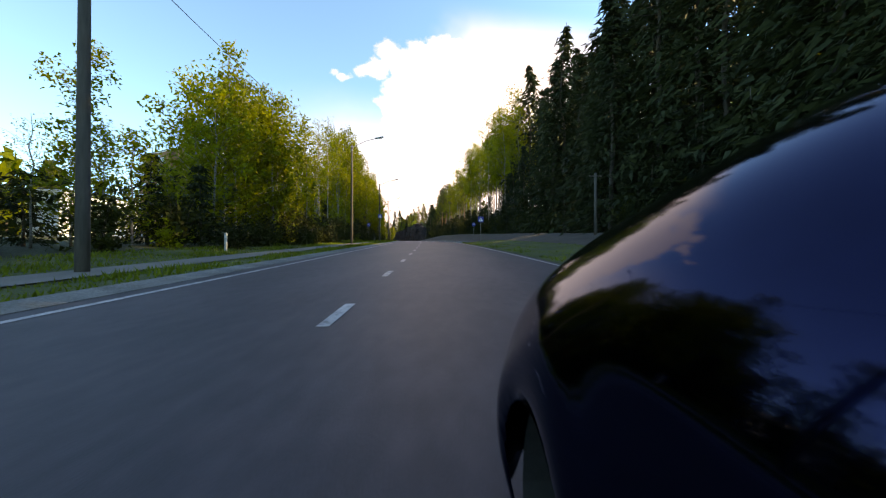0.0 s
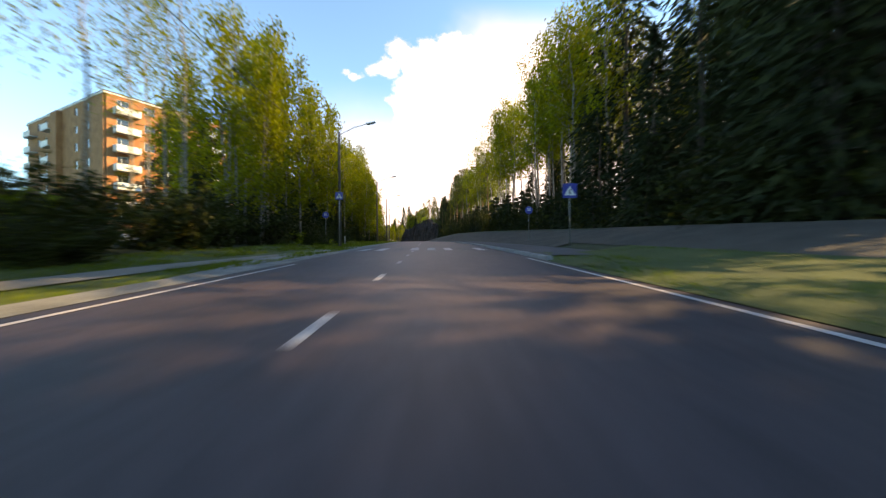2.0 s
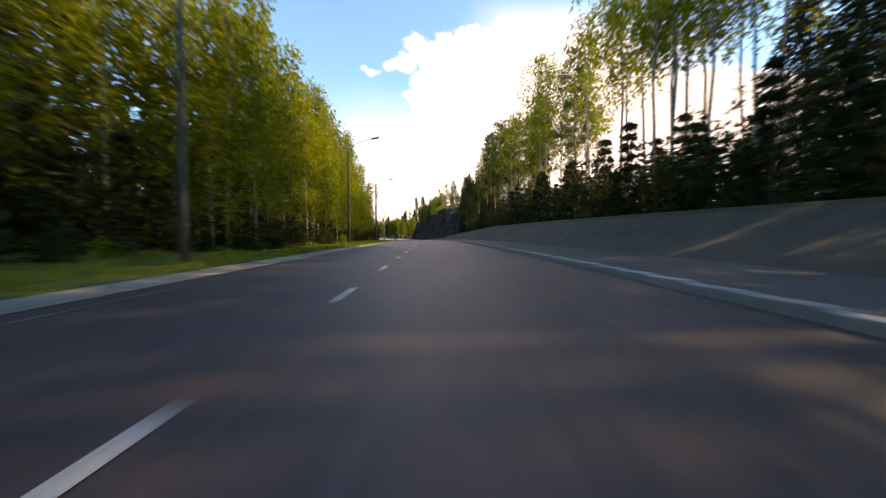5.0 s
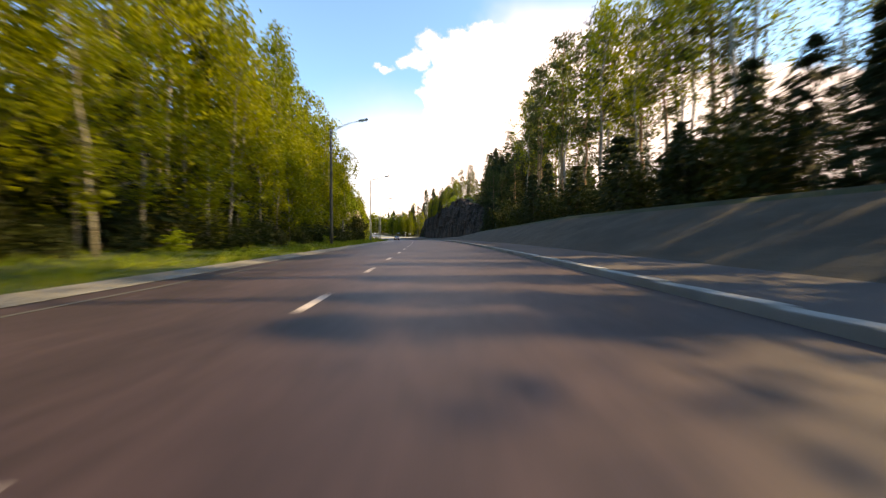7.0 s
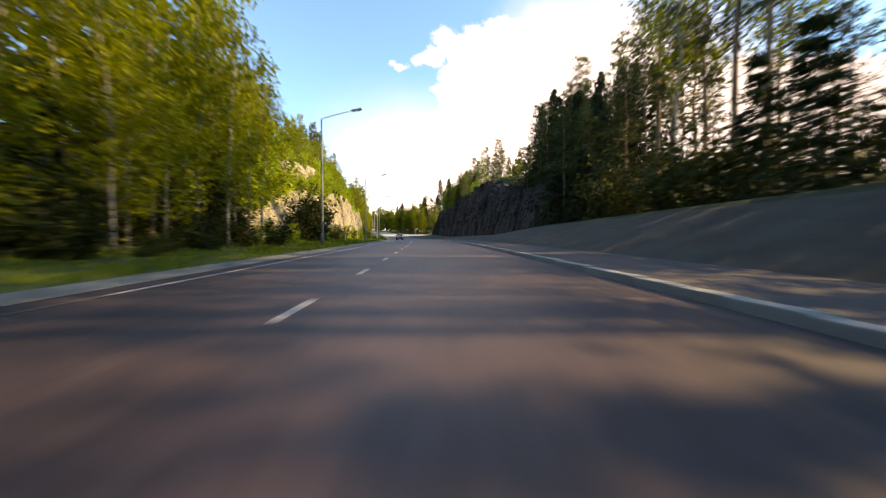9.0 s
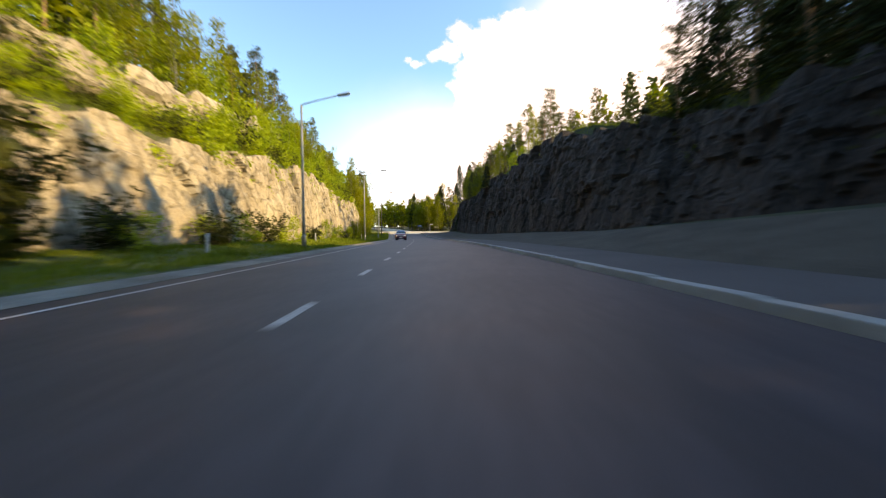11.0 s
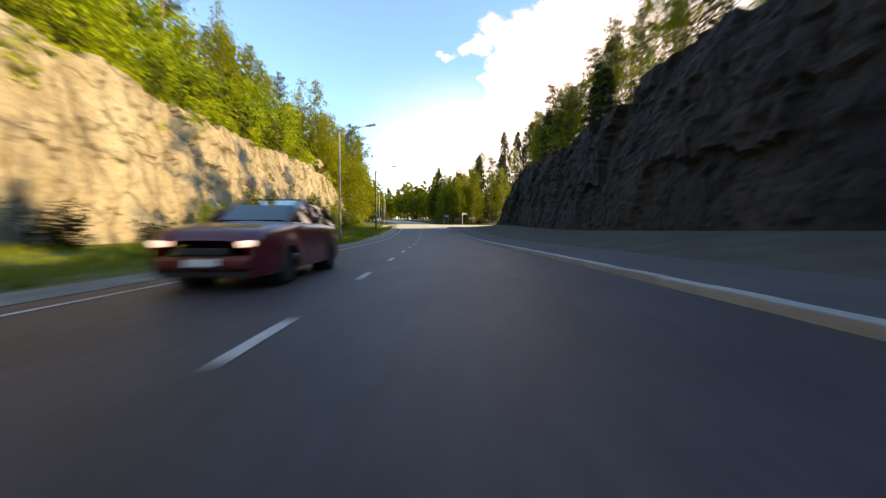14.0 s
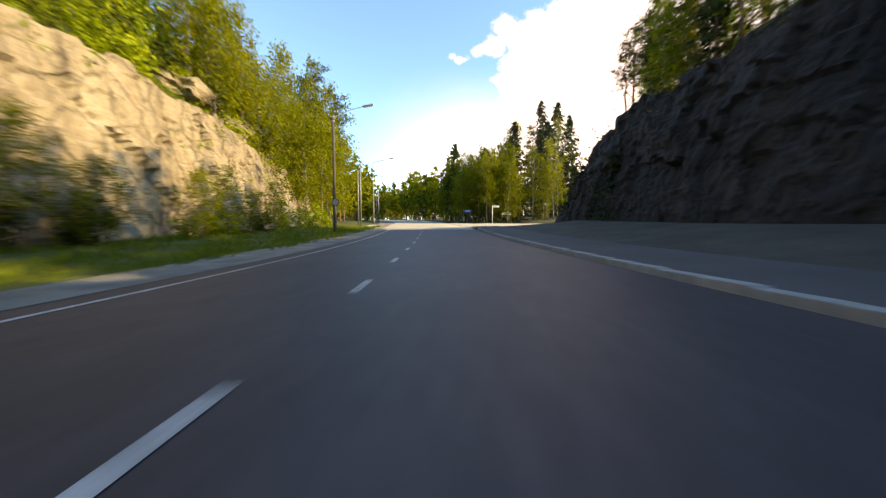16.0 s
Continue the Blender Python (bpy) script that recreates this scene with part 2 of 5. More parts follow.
def rock_material(name, pale, tan, grey, dark):
    """Blasted granite: wide stains, fine grain, and a net of cracks that stand taller than wide."""
    m = bpy.data.materials.new(name)
    m.use_nodes = True
    n, l = m.node_tree.nodes, m.node_tree.links
    b = n["Principled BSDF"]
    tc = n.new("ShaderNodeTexCoord").outputs["Object"]

    def stretched(scale):
        mp = n.new("ShaderNodeMapping")
        mp.inputs["Scale"].default_value = scale
        l.new(tc, mp.inputs["Vector"])
        return mp.outputs[0]

    def noisy(scale, detail, vec):
        x = n.new("ShaderNodeTexNoise")
        x.inputs["Scale"].default_value, x.inputs["Detail"].default_value, x.inputs["Roughness"].default_value = scale, detail, 0.62
        l.new(vec, x.inputs["Vector"])
        return x.outputs["Fac"]

    def ramp(fac, stops):
        r = n.new("ShaderNodeValToRGB")
        while len(r.color_ramp.elements) < len(stops):
            r.color_ramp.elements.new(0.5)
        for e, (p, c) in zip(r.color_ramp.elements, stops):
            e.position, e.color = p, (*c, 1)
        l.new(fac, r.inputs[0])
        return r.outputs[0]

    def blend(fac, a, c, mode="MIX"):
        x = n.new("ShaderNodeMix")
        x.data_type, x.blend_type = "RGBA", mode
        if isinstance(fac, float):
            x.inputs["Factor"].default_value = fac
        else:
            l.new(fac, x.inputs["Factor"])
        l.new(a, x.inputs["A"]), l.new(c, x.inputs["B"])
        return x.outputs["Result"]
    wide = noisy(0.28, 5, stretched((1, 1, 0.5)))
    streak = noisy(0.9, 5, stretched((1, 1, 0.16)))
    grain = noisy(6.0, 6, tc)
    base = ramp(wide, ((0.33, grey), (0.48, tan), (0.66, pale)))
    lines = ramp(streak, ((0.34, (0.5, 0.47, 0.45)), (0.48, (1, 1, 1))))
    specks = ramp(grain, ((0.3, (0.62, 0.6, 0.58)), (0.55, (1, 1, 1)), (0.75, (1.0, 0.98, 0.94))))
    cracks = []
    for sc, vec in ((0.75, (1, 1, 0.55)), (1.9, (1, 1, 0.8))):
        v = n.new("ShaderNodeTexVoronoi")
        v.feature = "DISTANCE_TO_EDGE"
        v.inputs["Scale"].default_value = sc
        w = n.new("ShaderNodeVectorMath")
        w.operation = "MULTIPLY_ADD"
        w.inputs[1].default_value = (0.5, 0.5, 0.5)
        warp = n.new("ShaderNodeTexNoise")
        warp.inputs["Scale"].default_value = 1.3
        l.new(tc, warp.inputs["Vector"]), l.new(warp.outputs["Color"], w.inputs[0]), l.new(stretched(vec), w.inputs[2])
        l.new(w.outputs[0], v.inputs["Vector"])
        cracks.append(v.outputs["Distance"])
    gap_a = ramp(cracks[0], ((0.0, dark), (0.03, (0.75, 0.74, 0.73)), (0.09, (1, 1, 1))))
    gap_b = ramp(cracks[1], ((0.0, (0.6, 0.57, 0.55)), (0.05, (1, 1, 1))))
    color = blend(0.75, base, lines, "MULTIPLY")
    color = blend(0.8, color, specks, "MULTIPLY")
    color = blend(0.7, color, gap_a, "MULTIPLY")
    color = blend(0.55, color, gap_b, "MULTIPLY")
    l.new(color, b.inputs["Base Color"])
    b.inputs["Roughness"].default_value = 0.9
    deep = n.new("ShaderNodeMapRange")
    deep.inputs["From Max"].default_value = 0.09
    l.new(cracks[0], deep.inputs["Value"])
    add = n.new("ShaderNodeMath")
    add.operation = "MULTIPLY_ADD"
    add.inputs[1].default_value = 1.2
    l.new(grain, add.inputs[0]), l.new(deep.outputs[0], add.inputs[2])
    bp = n.new("ShaderNodeBump")
    bp.inputs["Strength"].default_value, bp.inputs["Distance"].default_value = 0.7, 0.12
    l.new(add.outputs[0], bp.inputs["Height"]), l.new(bp.outputs[0], b.inputs["Normal"])
    return m


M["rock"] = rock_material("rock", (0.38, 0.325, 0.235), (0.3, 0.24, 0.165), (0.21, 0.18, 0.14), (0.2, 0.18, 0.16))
# the same granite for the right wall, its shade put into near-black colours
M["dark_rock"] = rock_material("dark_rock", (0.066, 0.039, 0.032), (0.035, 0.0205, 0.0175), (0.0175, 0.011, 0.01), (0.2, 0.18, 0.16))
M["birch_leaf"] = material("birch_leaf", [(0.088, 0.106, 0.003), (0.183, 0.205, 0.005), (0.285, 0.29, 0.009)], 0.6, 0.35, 3, 0, vary=0.25, translucent=0.5)
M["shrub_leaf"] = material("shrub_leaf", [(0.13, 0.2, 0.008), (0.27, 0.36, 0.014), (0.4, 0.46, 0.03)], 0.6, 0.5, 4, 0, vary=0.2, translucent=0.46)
# leaf colours darkened to stand in for the shade beneath the trees
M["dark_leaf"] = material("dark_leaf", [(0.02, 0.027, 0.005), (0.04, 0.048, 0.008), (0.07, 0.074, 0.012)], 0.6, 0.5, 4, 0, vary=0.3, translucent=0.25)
M["spruce_needle"] = material("spruce_needle", [(0.011, 0.02, 0.008), (0.024, 0.037, 0.012), (0.042, 0.052, 0.016)], 0.7, 0.4, 4, 0, vary=0.25, translucent=0.12)
M["pine_needle"] = material("pine_needle", [(0.035, 0.048, 0.014), (0.065, 0.08, 0.02), (0.105, 0.11, 0.028)], 0.7, 0.4, 4, 0, vary=0.22, translucent=0.2)
for leafy_name in ("birch_leaf", "shrub_leaf", "dark_leaf", "spruce_needle", "pine_needle", "grass"):
    M[leafy_name].node_tree.nodes["Principled BSDF"].inputs["Specular IOR Level"].default_value = 0.15
M["birch_bark"] = material("birch_bark", [(0.025, 0.022, 0.018), (0.11, 0.096, 0.078), (0.23, 0.21, 0.175)], 0.8, 1.5, 7, 0.3, stretch=(1, 1, 3), spread=(0.36, 0.52))
M["pine_bark"] = material("pine_bark", [(0.09, 0.055, 0.035), (0.25, 0.13, 0.07), (0.34, 0.19, 0.1)], 0.9, 1.0, 9, 0.6, bump_distance=0.03)
M["spruce_bark"] = material("spruce_bark", [(0.05, 0.04, 0.032), (0.11, 0.085, 0.065)], 0.95, 1.2, 10, 0.6, bump_distance=0.03)
M["pole_wood"] = material("pole_wood", [(0.06, 0.05, 0.042), (0.12, 0.1, 0.08)], 0.9, 1.5, 14, 0.3, stretch=(1, 1, 0.15))
M["pole_steel"] = material("pole_steel", [(0.19, 0.195, 0.18), (0.3, 0.305, 0.285)], 0.5, 1.0, 12, 0.1, metal=0.5)
M["lamp_grey"] = material("lamp_grey", [(0.25, 0.26, 0.27), (0.36, 0.37, 0.38)], 0.45, 3, 20, 0.05)
M["lamp_glass"] = material("lamp_glass", [(0.55, 0.56, 0.55), (0.7, 0.7, 0.68)], 0.15, 3, 20, 0)
M["cable"] = material("cable", [(0.015, 0.015, 0.016), (0.03, 0.03, 0.03)], 0.6, 3, 20, 0)
M["sign_blue"] = material("sign_blue", [(0.02, 0.06, 0.3), (0.03, 0.09, 0.4)], 0.35, 3, 20, 0)
M["sign_white"] = material("sign_white", [(0.68, 0.68, 0.66), (0.8, 0.8, 0.78)], 0.4, 3, 20, 0)
M["sign_yellow"] = material("sign_yellow", [(0.7, 0.5, 0.02), (0.8, 0.6, 0.04)], 0.4, 3, 20, 0)
M["sign_red"] = material("sign_red", [(0.45, 0.02, 0.02), (0.55, 0.03, 0.03)], 0.4, 3, 20, 0)
M["sign_dark"] = material("sign_dark", [(0.02, 0.02, 0.022), (0.035, 0.035, 0.035)], 0.5, 3, 20, 0)
M["sign_back"] = material("sign_back", [(0.2, 0.21, 0.22), (0.3, 0.31, 0.32)], 0.5, 3, 20, 0.05, metal=0.4)
M["brick_wall"] = material("brick_wall", [(0.3, 0.105, 0.045), (0.4, 0.15, 0.06), (0.47, 0.19, 0.085)], 0.9, 0.8, 12, 0.4, 20)
M["concrete"] = material("concrete", [(0.4, 0.39, 0.37), (0.58, 0.57, 0.54)], 0.85, 0.8, 10, 0.2)
M["white_panel"] = material("white_panel", [(0.66, 0.65, 0.62), (0.78, 0.77, 0.74)], 0.7, 1, 12, 0.1)
M["roof_felt"] = material("roof_felt", [(0.05, 0.05, 0.05), (0.09, 0.09, 0.09)], 0.9, 1, 12, 0.3)
M["window_glass"] = material("window_glass", [(0.02, 0.025, 0.03), (0.05, 0.055, 0.06)], 0.06, 0.5, 2, 0, coat=0.6)
M["navy_paint"] = material("navy_paint", [(0.0045, 0.0085, 0.032), (0.006, 0.011, 0.04)], 0.07, 2, 40, 0.0, metal=1.0, coat=0.16)
M["navy_paint"].node_tree.nodes["Principled BSDF"].inputs["Specular IOR Level"].default_value = 0.0
M["navy_paint"].node_tree.nodes["Principled BSDF"].inputs["Specular Tint"].default_value = (0.52, 0.55, 0.62, 1)
M["red_paint"] = material("red_paint", [(0.19, 0.009, 0.013), (0.24, 0.012, 0.016)], 0.35, 2, 40, 0.0, metal=0.0, coat=0.6)
M["black_plastic"] = material("black_plastic", [(0.012, 0.012, 0.013), (0.025, 0.025, 0.026)], 0.6, 6, 60, 0.1)
M["rubber"] = material("rubber", [(0.014, 0.014, 0.014), (0.028, 0.027, 0.026)], 0.85, 8, 60, 0.2)
M["rim_alloy"] = material("rim_alloy", [(0.35, 0.35, 0.36), (0.5, 0.5, 0.5)], 0.35, 6, 40, 0.05, metal=0.8)
M["car_glass"] = material("car_glass", [(0.01, 0.012, 0.014), (0.02, 0.022, 0.025)], 0.04, 2, 20, 0, coat=1.0)
M["headlight"] = material("headlight", [(0.6, 0.62, 0.65), (0.75, 0.76, 0.78)], 0.1, 6, 40, 0, coat=1.0)
M["lit_lamp"] = material("lit_lamp", [(0.8, 0.8, 0.75), (0.85, 0.85, 0.8)], 0.2, 6, 40, 0)
M["lit_lamp"].node_tree.nodes["Principled BSDF"].inputs["Emission Color"].default_value = (1, 0.9, 0.7, 1)
M["lit_lamp"].node_tree.nodes["Principled BSDF"].inputs["Emission Strength"].default_value = 0.5
M["tail_red"] = material("tail_red", [(0.4, 0.01, 0.01), (0.5, 0.02, 0.02)], 0.15, 6, 40, 0, coat=1.0)

# ---- tools ----


def mesh_object(name, verts, faces, mat, parent=None, label="", smooth=False):
    me = bpy.data.meshes.new(name)
    me.from_pydata([tuple(v) for v in verts], [], [tuple(f) for f in faces])
    me.materials.append(mat)
    if smooth:
        me.shade_smooth()
    ob = new(name, me)
    ob.parent = parent
    if label:
        tagged(ob, label)
    return ob


def part(name, bm, mat, parent, label="", smooth=False):
    me = bpy.data.meshes.new(name)
    bm.to_mesh(me)
    bm.free()
    me.materials.append(mat)
    if smooth:
        me.shade_smooth()
    ob = new(name, me)
    ob.parent = parent
    if label:
        tagged(ob, label)
    return ob


def box_bm(sx, sy, sz, at=(0, 0, 0), bevel=0.0, turn=(0, 0, 0)):
    bm = bmesh.new()
    bmesh.ops.create_cube(bm, size=1, matrix=pose(*at, *turn) @ Matrix.Diagonal((sx, sy, sz, 1)))
    if bevel:
        bmesh.ops.bevel(bm, geom=bm.edges[:], offset=bevel, segments=2, profile=0.6, affect="EDGES")
    return bm


def tube_arrays(points, radii, sides=7):
    """A tapered tube along points, closed at both ends."""
    verts, faces = [], []
    n = len(points)
    for i, (p, r) in enumerate(zip(points, radii)):
        p = Vector(p)
        d = (Vector(points[min(i + 1, n - 1)]) - Vector(points[max(i - 1, 0)])).normalized()
        u = d.orthogonal().normalized() if abs(d.z) < 0.9 else Vector((1, 0, 0)).cross(d).normalized()
        w = d.cross(u)
        for k in range(sides):
            a = 2 * math.pi * k / sides
            verts.append(p + (u * math.cos(a) + w * math.sin(a)) * r)
    for i in range(n - 1):
        for k in range(sides):
            a, b = i * sides + k, i * sides + (k + 1) % sides
            faces.append((a, b, b + sides, a + sides))
    faces.append(tuple(range(sides))[::-1])
    faces.append(tuple(range((n - 1) * sides, n * sides)))
    return verts, faces


def joined(arrays):
    verts, faces = [], []
    for v, f in arrays:
        o = len(verts)
        verts += list(v)
        faces += [tuple(i + o for i in q) for q in f]
    return verts, faces


def thing(name, label, category, group="", m=None, kind=""):
    e = new(name)
    e.empty_display_size = 0.3
    tagged(e, label, category, group, kind)
    if m is not None:
        e.matrix_basis = m
    return e


def road_pose(s, side, up=0.0, turn=0.0):
    return Matrix.Translation(place(s, side, up)) @ Matrix.Rotation(turn_at(s) + radians(turn), 4, "Z")

# ---- the lie of the land ----
LEFT_WALL = ((172, 0), (178, 2.2), (184, 3.9), (190, 5.2), (197, 6.3), (203, 6.2), (211, 7.4), (218, 8.0), (226, 8.5), (240, 8.3), (255, 7.8),
             (270, 8.2), (277, 8.4), (285, 7.6), (290, 6.8), (295, 5.6), (303, 3.2), (312, 0))
RIGHT_WALL = ((178, 0), (184, 4.0), (192, 6.2), (200, 7.4), (208, 8.4), (212, 9.3), (216, 10.6), (220, 11.3), (235, 11.8), (250, 11.5), (262, 10.5), (270, 10.0), (280, 9.4), (288, 8.9), (293, 7.3), (297, 4.2), (300, 0.4))
RIGHT_BANK = ((-80, 0.8), (0, 0.8), (60, 1.3), (110, 2.0), (145, 2.4), (185, 1.7), (205, 0.9), (290, 0.8), (300, 0.1), (900, 0.1))


def row(table, s):
    return float(np.interp(s, [a for a, _ in table], [b for _, b in table]))


def land(s, side):
    """Height of the ground over the road, away from it."""
    n = noise.noise(Vector((s * 0.05, side * 0.05, 0))) * 1.2 + noise.noise(Vector((s * 0.3, side * 0.3, 5))) * 0.2
    if side <= 0:
        d = -side
        wall = row(LEFT_WALL, s)
        h = float(np.interp(d, (3.0, 3.9, 4.6, 7.0, 9.0, 12.9), (-0.05, -0.05, -0.07, -0.1, -0.02, 0.35)))
        if d > 12.9:
            h += wall * float(np.interp(d, (13.8, 14.6), (0, 1)))
            h += wall * float(np.interp(d, (14.6, 19, 30, 60, 120), (0, 0.55, 0.95, 1.3, 0.5)))
            h += float(np.interp(d, (12.9, 25, 60), (0, 0.8, 1.0))) * n
        return h
    d = side
    wall, bank = row(RIGHT_WALL, s), row(RIGHT_BANK, s)
    h = float(np.interp(d, (3.0, 4.6, 8.2, 13.2), (-0.05, -0.05, 0.08, bank)))
    if d > 13.2:
        h += wall * float(np.interp(d, (16.9, 18.3), (0, 1))) + float(np.interp(d, (13.2, 25, 60), (0, 0.8, 1.0))) * n
        h += wall * float(np.interp(d, (17, 22, 40, 120), (0, 0.08, 0.25, 0)))
    if 296 < s < 314:
        h = min(h, float(np.interp(abs(s - 305), (5.0, 9.0), (-0.02, 3.0))))
    return h


def strip(name, s_list, columns, mat, parent=None, label="", smooth=True):
    """A sheet along the road; columns(s) gives (side, up) from left to right."""
    verts, faces, n = [], [], 0
    for i, s in enumerate(s_list):
        cols = columns(s)
        n = len(cols)
        verts += [place(s, a, b) for a, b in cols]
        if i:
            o = (i - 1) * n
            faces += [(o + k, o + k + 1, o + n + k + 1, o + n + k) for k in range(n - 1)]
    return mesh_object(name, verts, faces, mat, parent, label, smooth)


# ---- ground ----
SIDES = [-1500, -600, -300, -160, -90, -60, -45, -36, -30, -26, -23, -20.5, -18.5, -17, -15.8, -14.6, -13.8, -12.9, -12, -10.5, -9, -8, -7, -6, -5.2, -4.6, -3.9, -3.0,
         0, 3.0, 4.6, 5.2, 6.2, 7.2, 8.2, 9.5, 11, 12.2, 13.2, 14.2, 15.3, 16.2, 17, 18.5, 20, 22, 25, 28, 32, 40, 60, 100, 180, 320, 600, 1500]
ground_s = [-600, -300, -160, -80] + list(np.arange(-60, 420, 2.0)) + [430, 450, 480, 520, 600, 750, 1100, 1700]


def far_place(s, side, up):
    if -80 <= s <= 560:
        # far from the road the sheet no longer folds with its bends
        p = place(s, max(-160, min(180, side)), up)
        a = 0.15
        extra = side - max(-160, min(180, side))
        return p + Vector((extra * math.cos(a), extra * math.sin(a), 0))
    edge = -80 if s < 0 else 560
    p, a = far_place(edge, side, up), turn_at(edge)
    b = a if s < 0 else a
    return p + Vector((-math.sin(b), math.cos(b), 0)) * (s - edge)


verts, faces = [], []
for i, s in enumerate(ground_s):
    for k, side in enumerate(SIDES):
        verts.append(far_place(s, side, land(s, side) if abs(side) < 200 else -0.5))
    if i:
        o, w = (i - 1) * len(SIDES), len(SIDES)
        faces += [(o + k, o + k + 1, o + w + k + 1, o + w + k) for k in range(w - 1)]
ground = tagged(mesh_object("ground", verts, faces, M["soil"], smooth=True), "rough forest ground with moss, soil and low growth", "ground", kind="structure")

# ---- road and its markings ----
ROAD_L, ROAD_R = -3.55, 4.75
fine_s = list(np.arange(-80, 480, 2.0)) + list(np.arange(480, 901, 20.0))


def road_right(s):
    return float(np.interp(s, (-80, 40, 55, 100, 180, 900), (4.75, 4.75, 4.85, 4.85, 4.9, 5.0)))


road = tagged(strip("road", [s for s in fine_s if s <= 292], lambda s: [(ROAD_L - 0.25, -0.04), (ROAD_L, 0.0), (-1.7, 0.02), (0, 0.035), (2.2, 0.02), (road_right(s), 0.0), (road_right(s) + 0.1, -0.04)],
                    M["asphalt"]), "grey worn asphalt road with painted markings", "road", kind="structure")
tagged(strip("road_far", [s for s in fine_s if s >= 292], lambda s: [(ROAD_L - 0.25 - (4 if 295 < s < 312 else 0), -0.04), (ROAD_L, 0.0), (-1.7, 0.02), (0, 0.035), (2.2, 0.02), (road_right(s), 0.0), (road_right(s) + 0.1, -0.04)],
             M["pale_asphalt"]), "pale asphalt where the road meets the junction, sunlight put into its colour", "road", kind="structure")
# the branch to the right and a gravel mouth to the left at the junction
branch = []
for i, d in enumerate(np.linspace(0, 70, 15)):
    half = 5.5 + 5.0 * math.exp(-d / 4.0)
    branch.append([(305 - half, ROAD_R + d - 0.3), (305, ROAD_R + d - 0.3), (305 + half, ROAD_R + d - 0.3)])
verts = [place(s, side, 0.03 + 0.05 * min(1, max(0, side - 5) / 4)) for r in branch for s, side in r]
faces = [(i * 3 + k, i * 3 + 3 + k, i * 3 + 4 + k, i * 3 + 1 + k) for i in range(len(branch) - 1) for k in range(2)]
tagged(mesh_object("side_road", verts, faces, M["pale_asphalt"], smooth=True), "pale asphalt side road joining at a junction, sunlight put into its colour", "road", kind="structure")

DASH_UP = 0.041


def flat_mark(name, s0, s1, a0, a1, mat, up=0.006, steps=1):
    """Paint lying on the road between two stations and two offsets."""
    verts, faces = [], []

    def crown(a):
        return float(np.interp(a, (-3.55, -1.7, 0, 2.2, 4.75), (0, 0.02, 0.035, 0.02, 0))) + up
    for i in range(steps + 1):
        s = s0 + (s1 - s0) * i / steps
        verts += [place(s, a0, crown(a0)), place(s, a1, crown(a1))]
        if i:
            faces.append((2 * i - 2, 2 * i - 1, 2 * i + 1, 2 * i))
    return mesh_object(name, verts, faces, mat, road)


# dashes of one metre every four, with another beat past the crossing
for k in range(-3, 14):
    flat_mark("lane_dash", 4 * k - 0.55, 4 * k + 0.55, -0.06, 0.06, M["line_paint"])
for k in range(0, 62):
    flat_mark("lane_dash", 58.3 + 4 * k, 59.4 + 4 * k, -0.06, 0.06, M["line_paint"])
tagged(flat_mark("edge_line", -60, 44, -3.22, -3.1, M["line_paint"], steps=52), "thin white edge line")
tagged(flat_mark("edge_line", 62, 152, -3.05, -2.95, M["faint_paint"], steps=45), "thin worn edge line")
tagged(flat_mark("edge_line", 152, 300, -3.05, -2.95, M["line_paint"], steps=75), "thin white edge line")
tagged(flat_mark("edge_line", -60, 46, 4.42, 4.54, M["line_paint"], steps=52), "thin white edge line")
# the crossing: stripes along the road, the outer ones nearly worn away
for a, mat in ((-2.85, "worn_paint"), (-1.85, "line_paint"), (-0.85, "faint_paint"), (0.12, "line_paint"), (1.12, "worn_paint"), (2.12, "line_paint"), (3.1, "faint_paint"), (4.05, "line_paint")):
    flat_mark("crossing_stripe", 53.5, 57.6, a - 0.5 + 0.12, a - 0.02 + 0.12, M[mat], steps=2)
# ---- verges ----
left_verge = tagged(strip("verge_left", list(np.arange(-60, 420, 2.0)), lambda s: [(ROAD_L - 0.75, 0.0 + land(s, ROAD_L - 0.75) + 0.05), (-5.2, land(s, -5.2) + 0.06), (-7, land(s, -7) + 0.06),
                                                               (-8.6, land(s, -8.6) + 0.06), (-10.6, land(s, -10.6) + 0.06)], M["turf"]),
                    "mown grass verge beside the road", "grass", kind="structure")


def shoulder_cols(s):
    w = float(np.interp(s, (-60, 40, 50, 60, 70, 255, 268, 300), (0.55, 0.6, 2.5, 2.2, 0.9, 0.7, 1.7, 2.4)))
    return [(ROAD_L - 0.12 - w, land(s, ROAD_L - w) + 0.09), (ROAD_L - 0.12 - w * 0.5, -0.005), (ROAD_L - 0.1, -0.008)]


tagged(strip("shoulder_left", list(np.arange(-60, 420, 2.0)), shoulder_cols, M["gravel"]), "pale gravel shoulder along the asphalt edge", "shoulder", kind="structure")
tagged(strip("footpath_left", list(np.arange(-60, 56, 2.0)), lambda s: [(-7.5 + max(0, s - 44) * 0.16, land(s, -7.4) + 0.09), (-6.75 + max(0, s - 44) * 0.16, land(s, -6.7) + 0.11),
                                                                (-6.0 + max(0, s - 44) * 0.16, land(s, -6.0) + 0.09)], M["footpath_asphalt"]),
       "narrow pale asphalt footpath through the grass", "footpath", kind="structure")
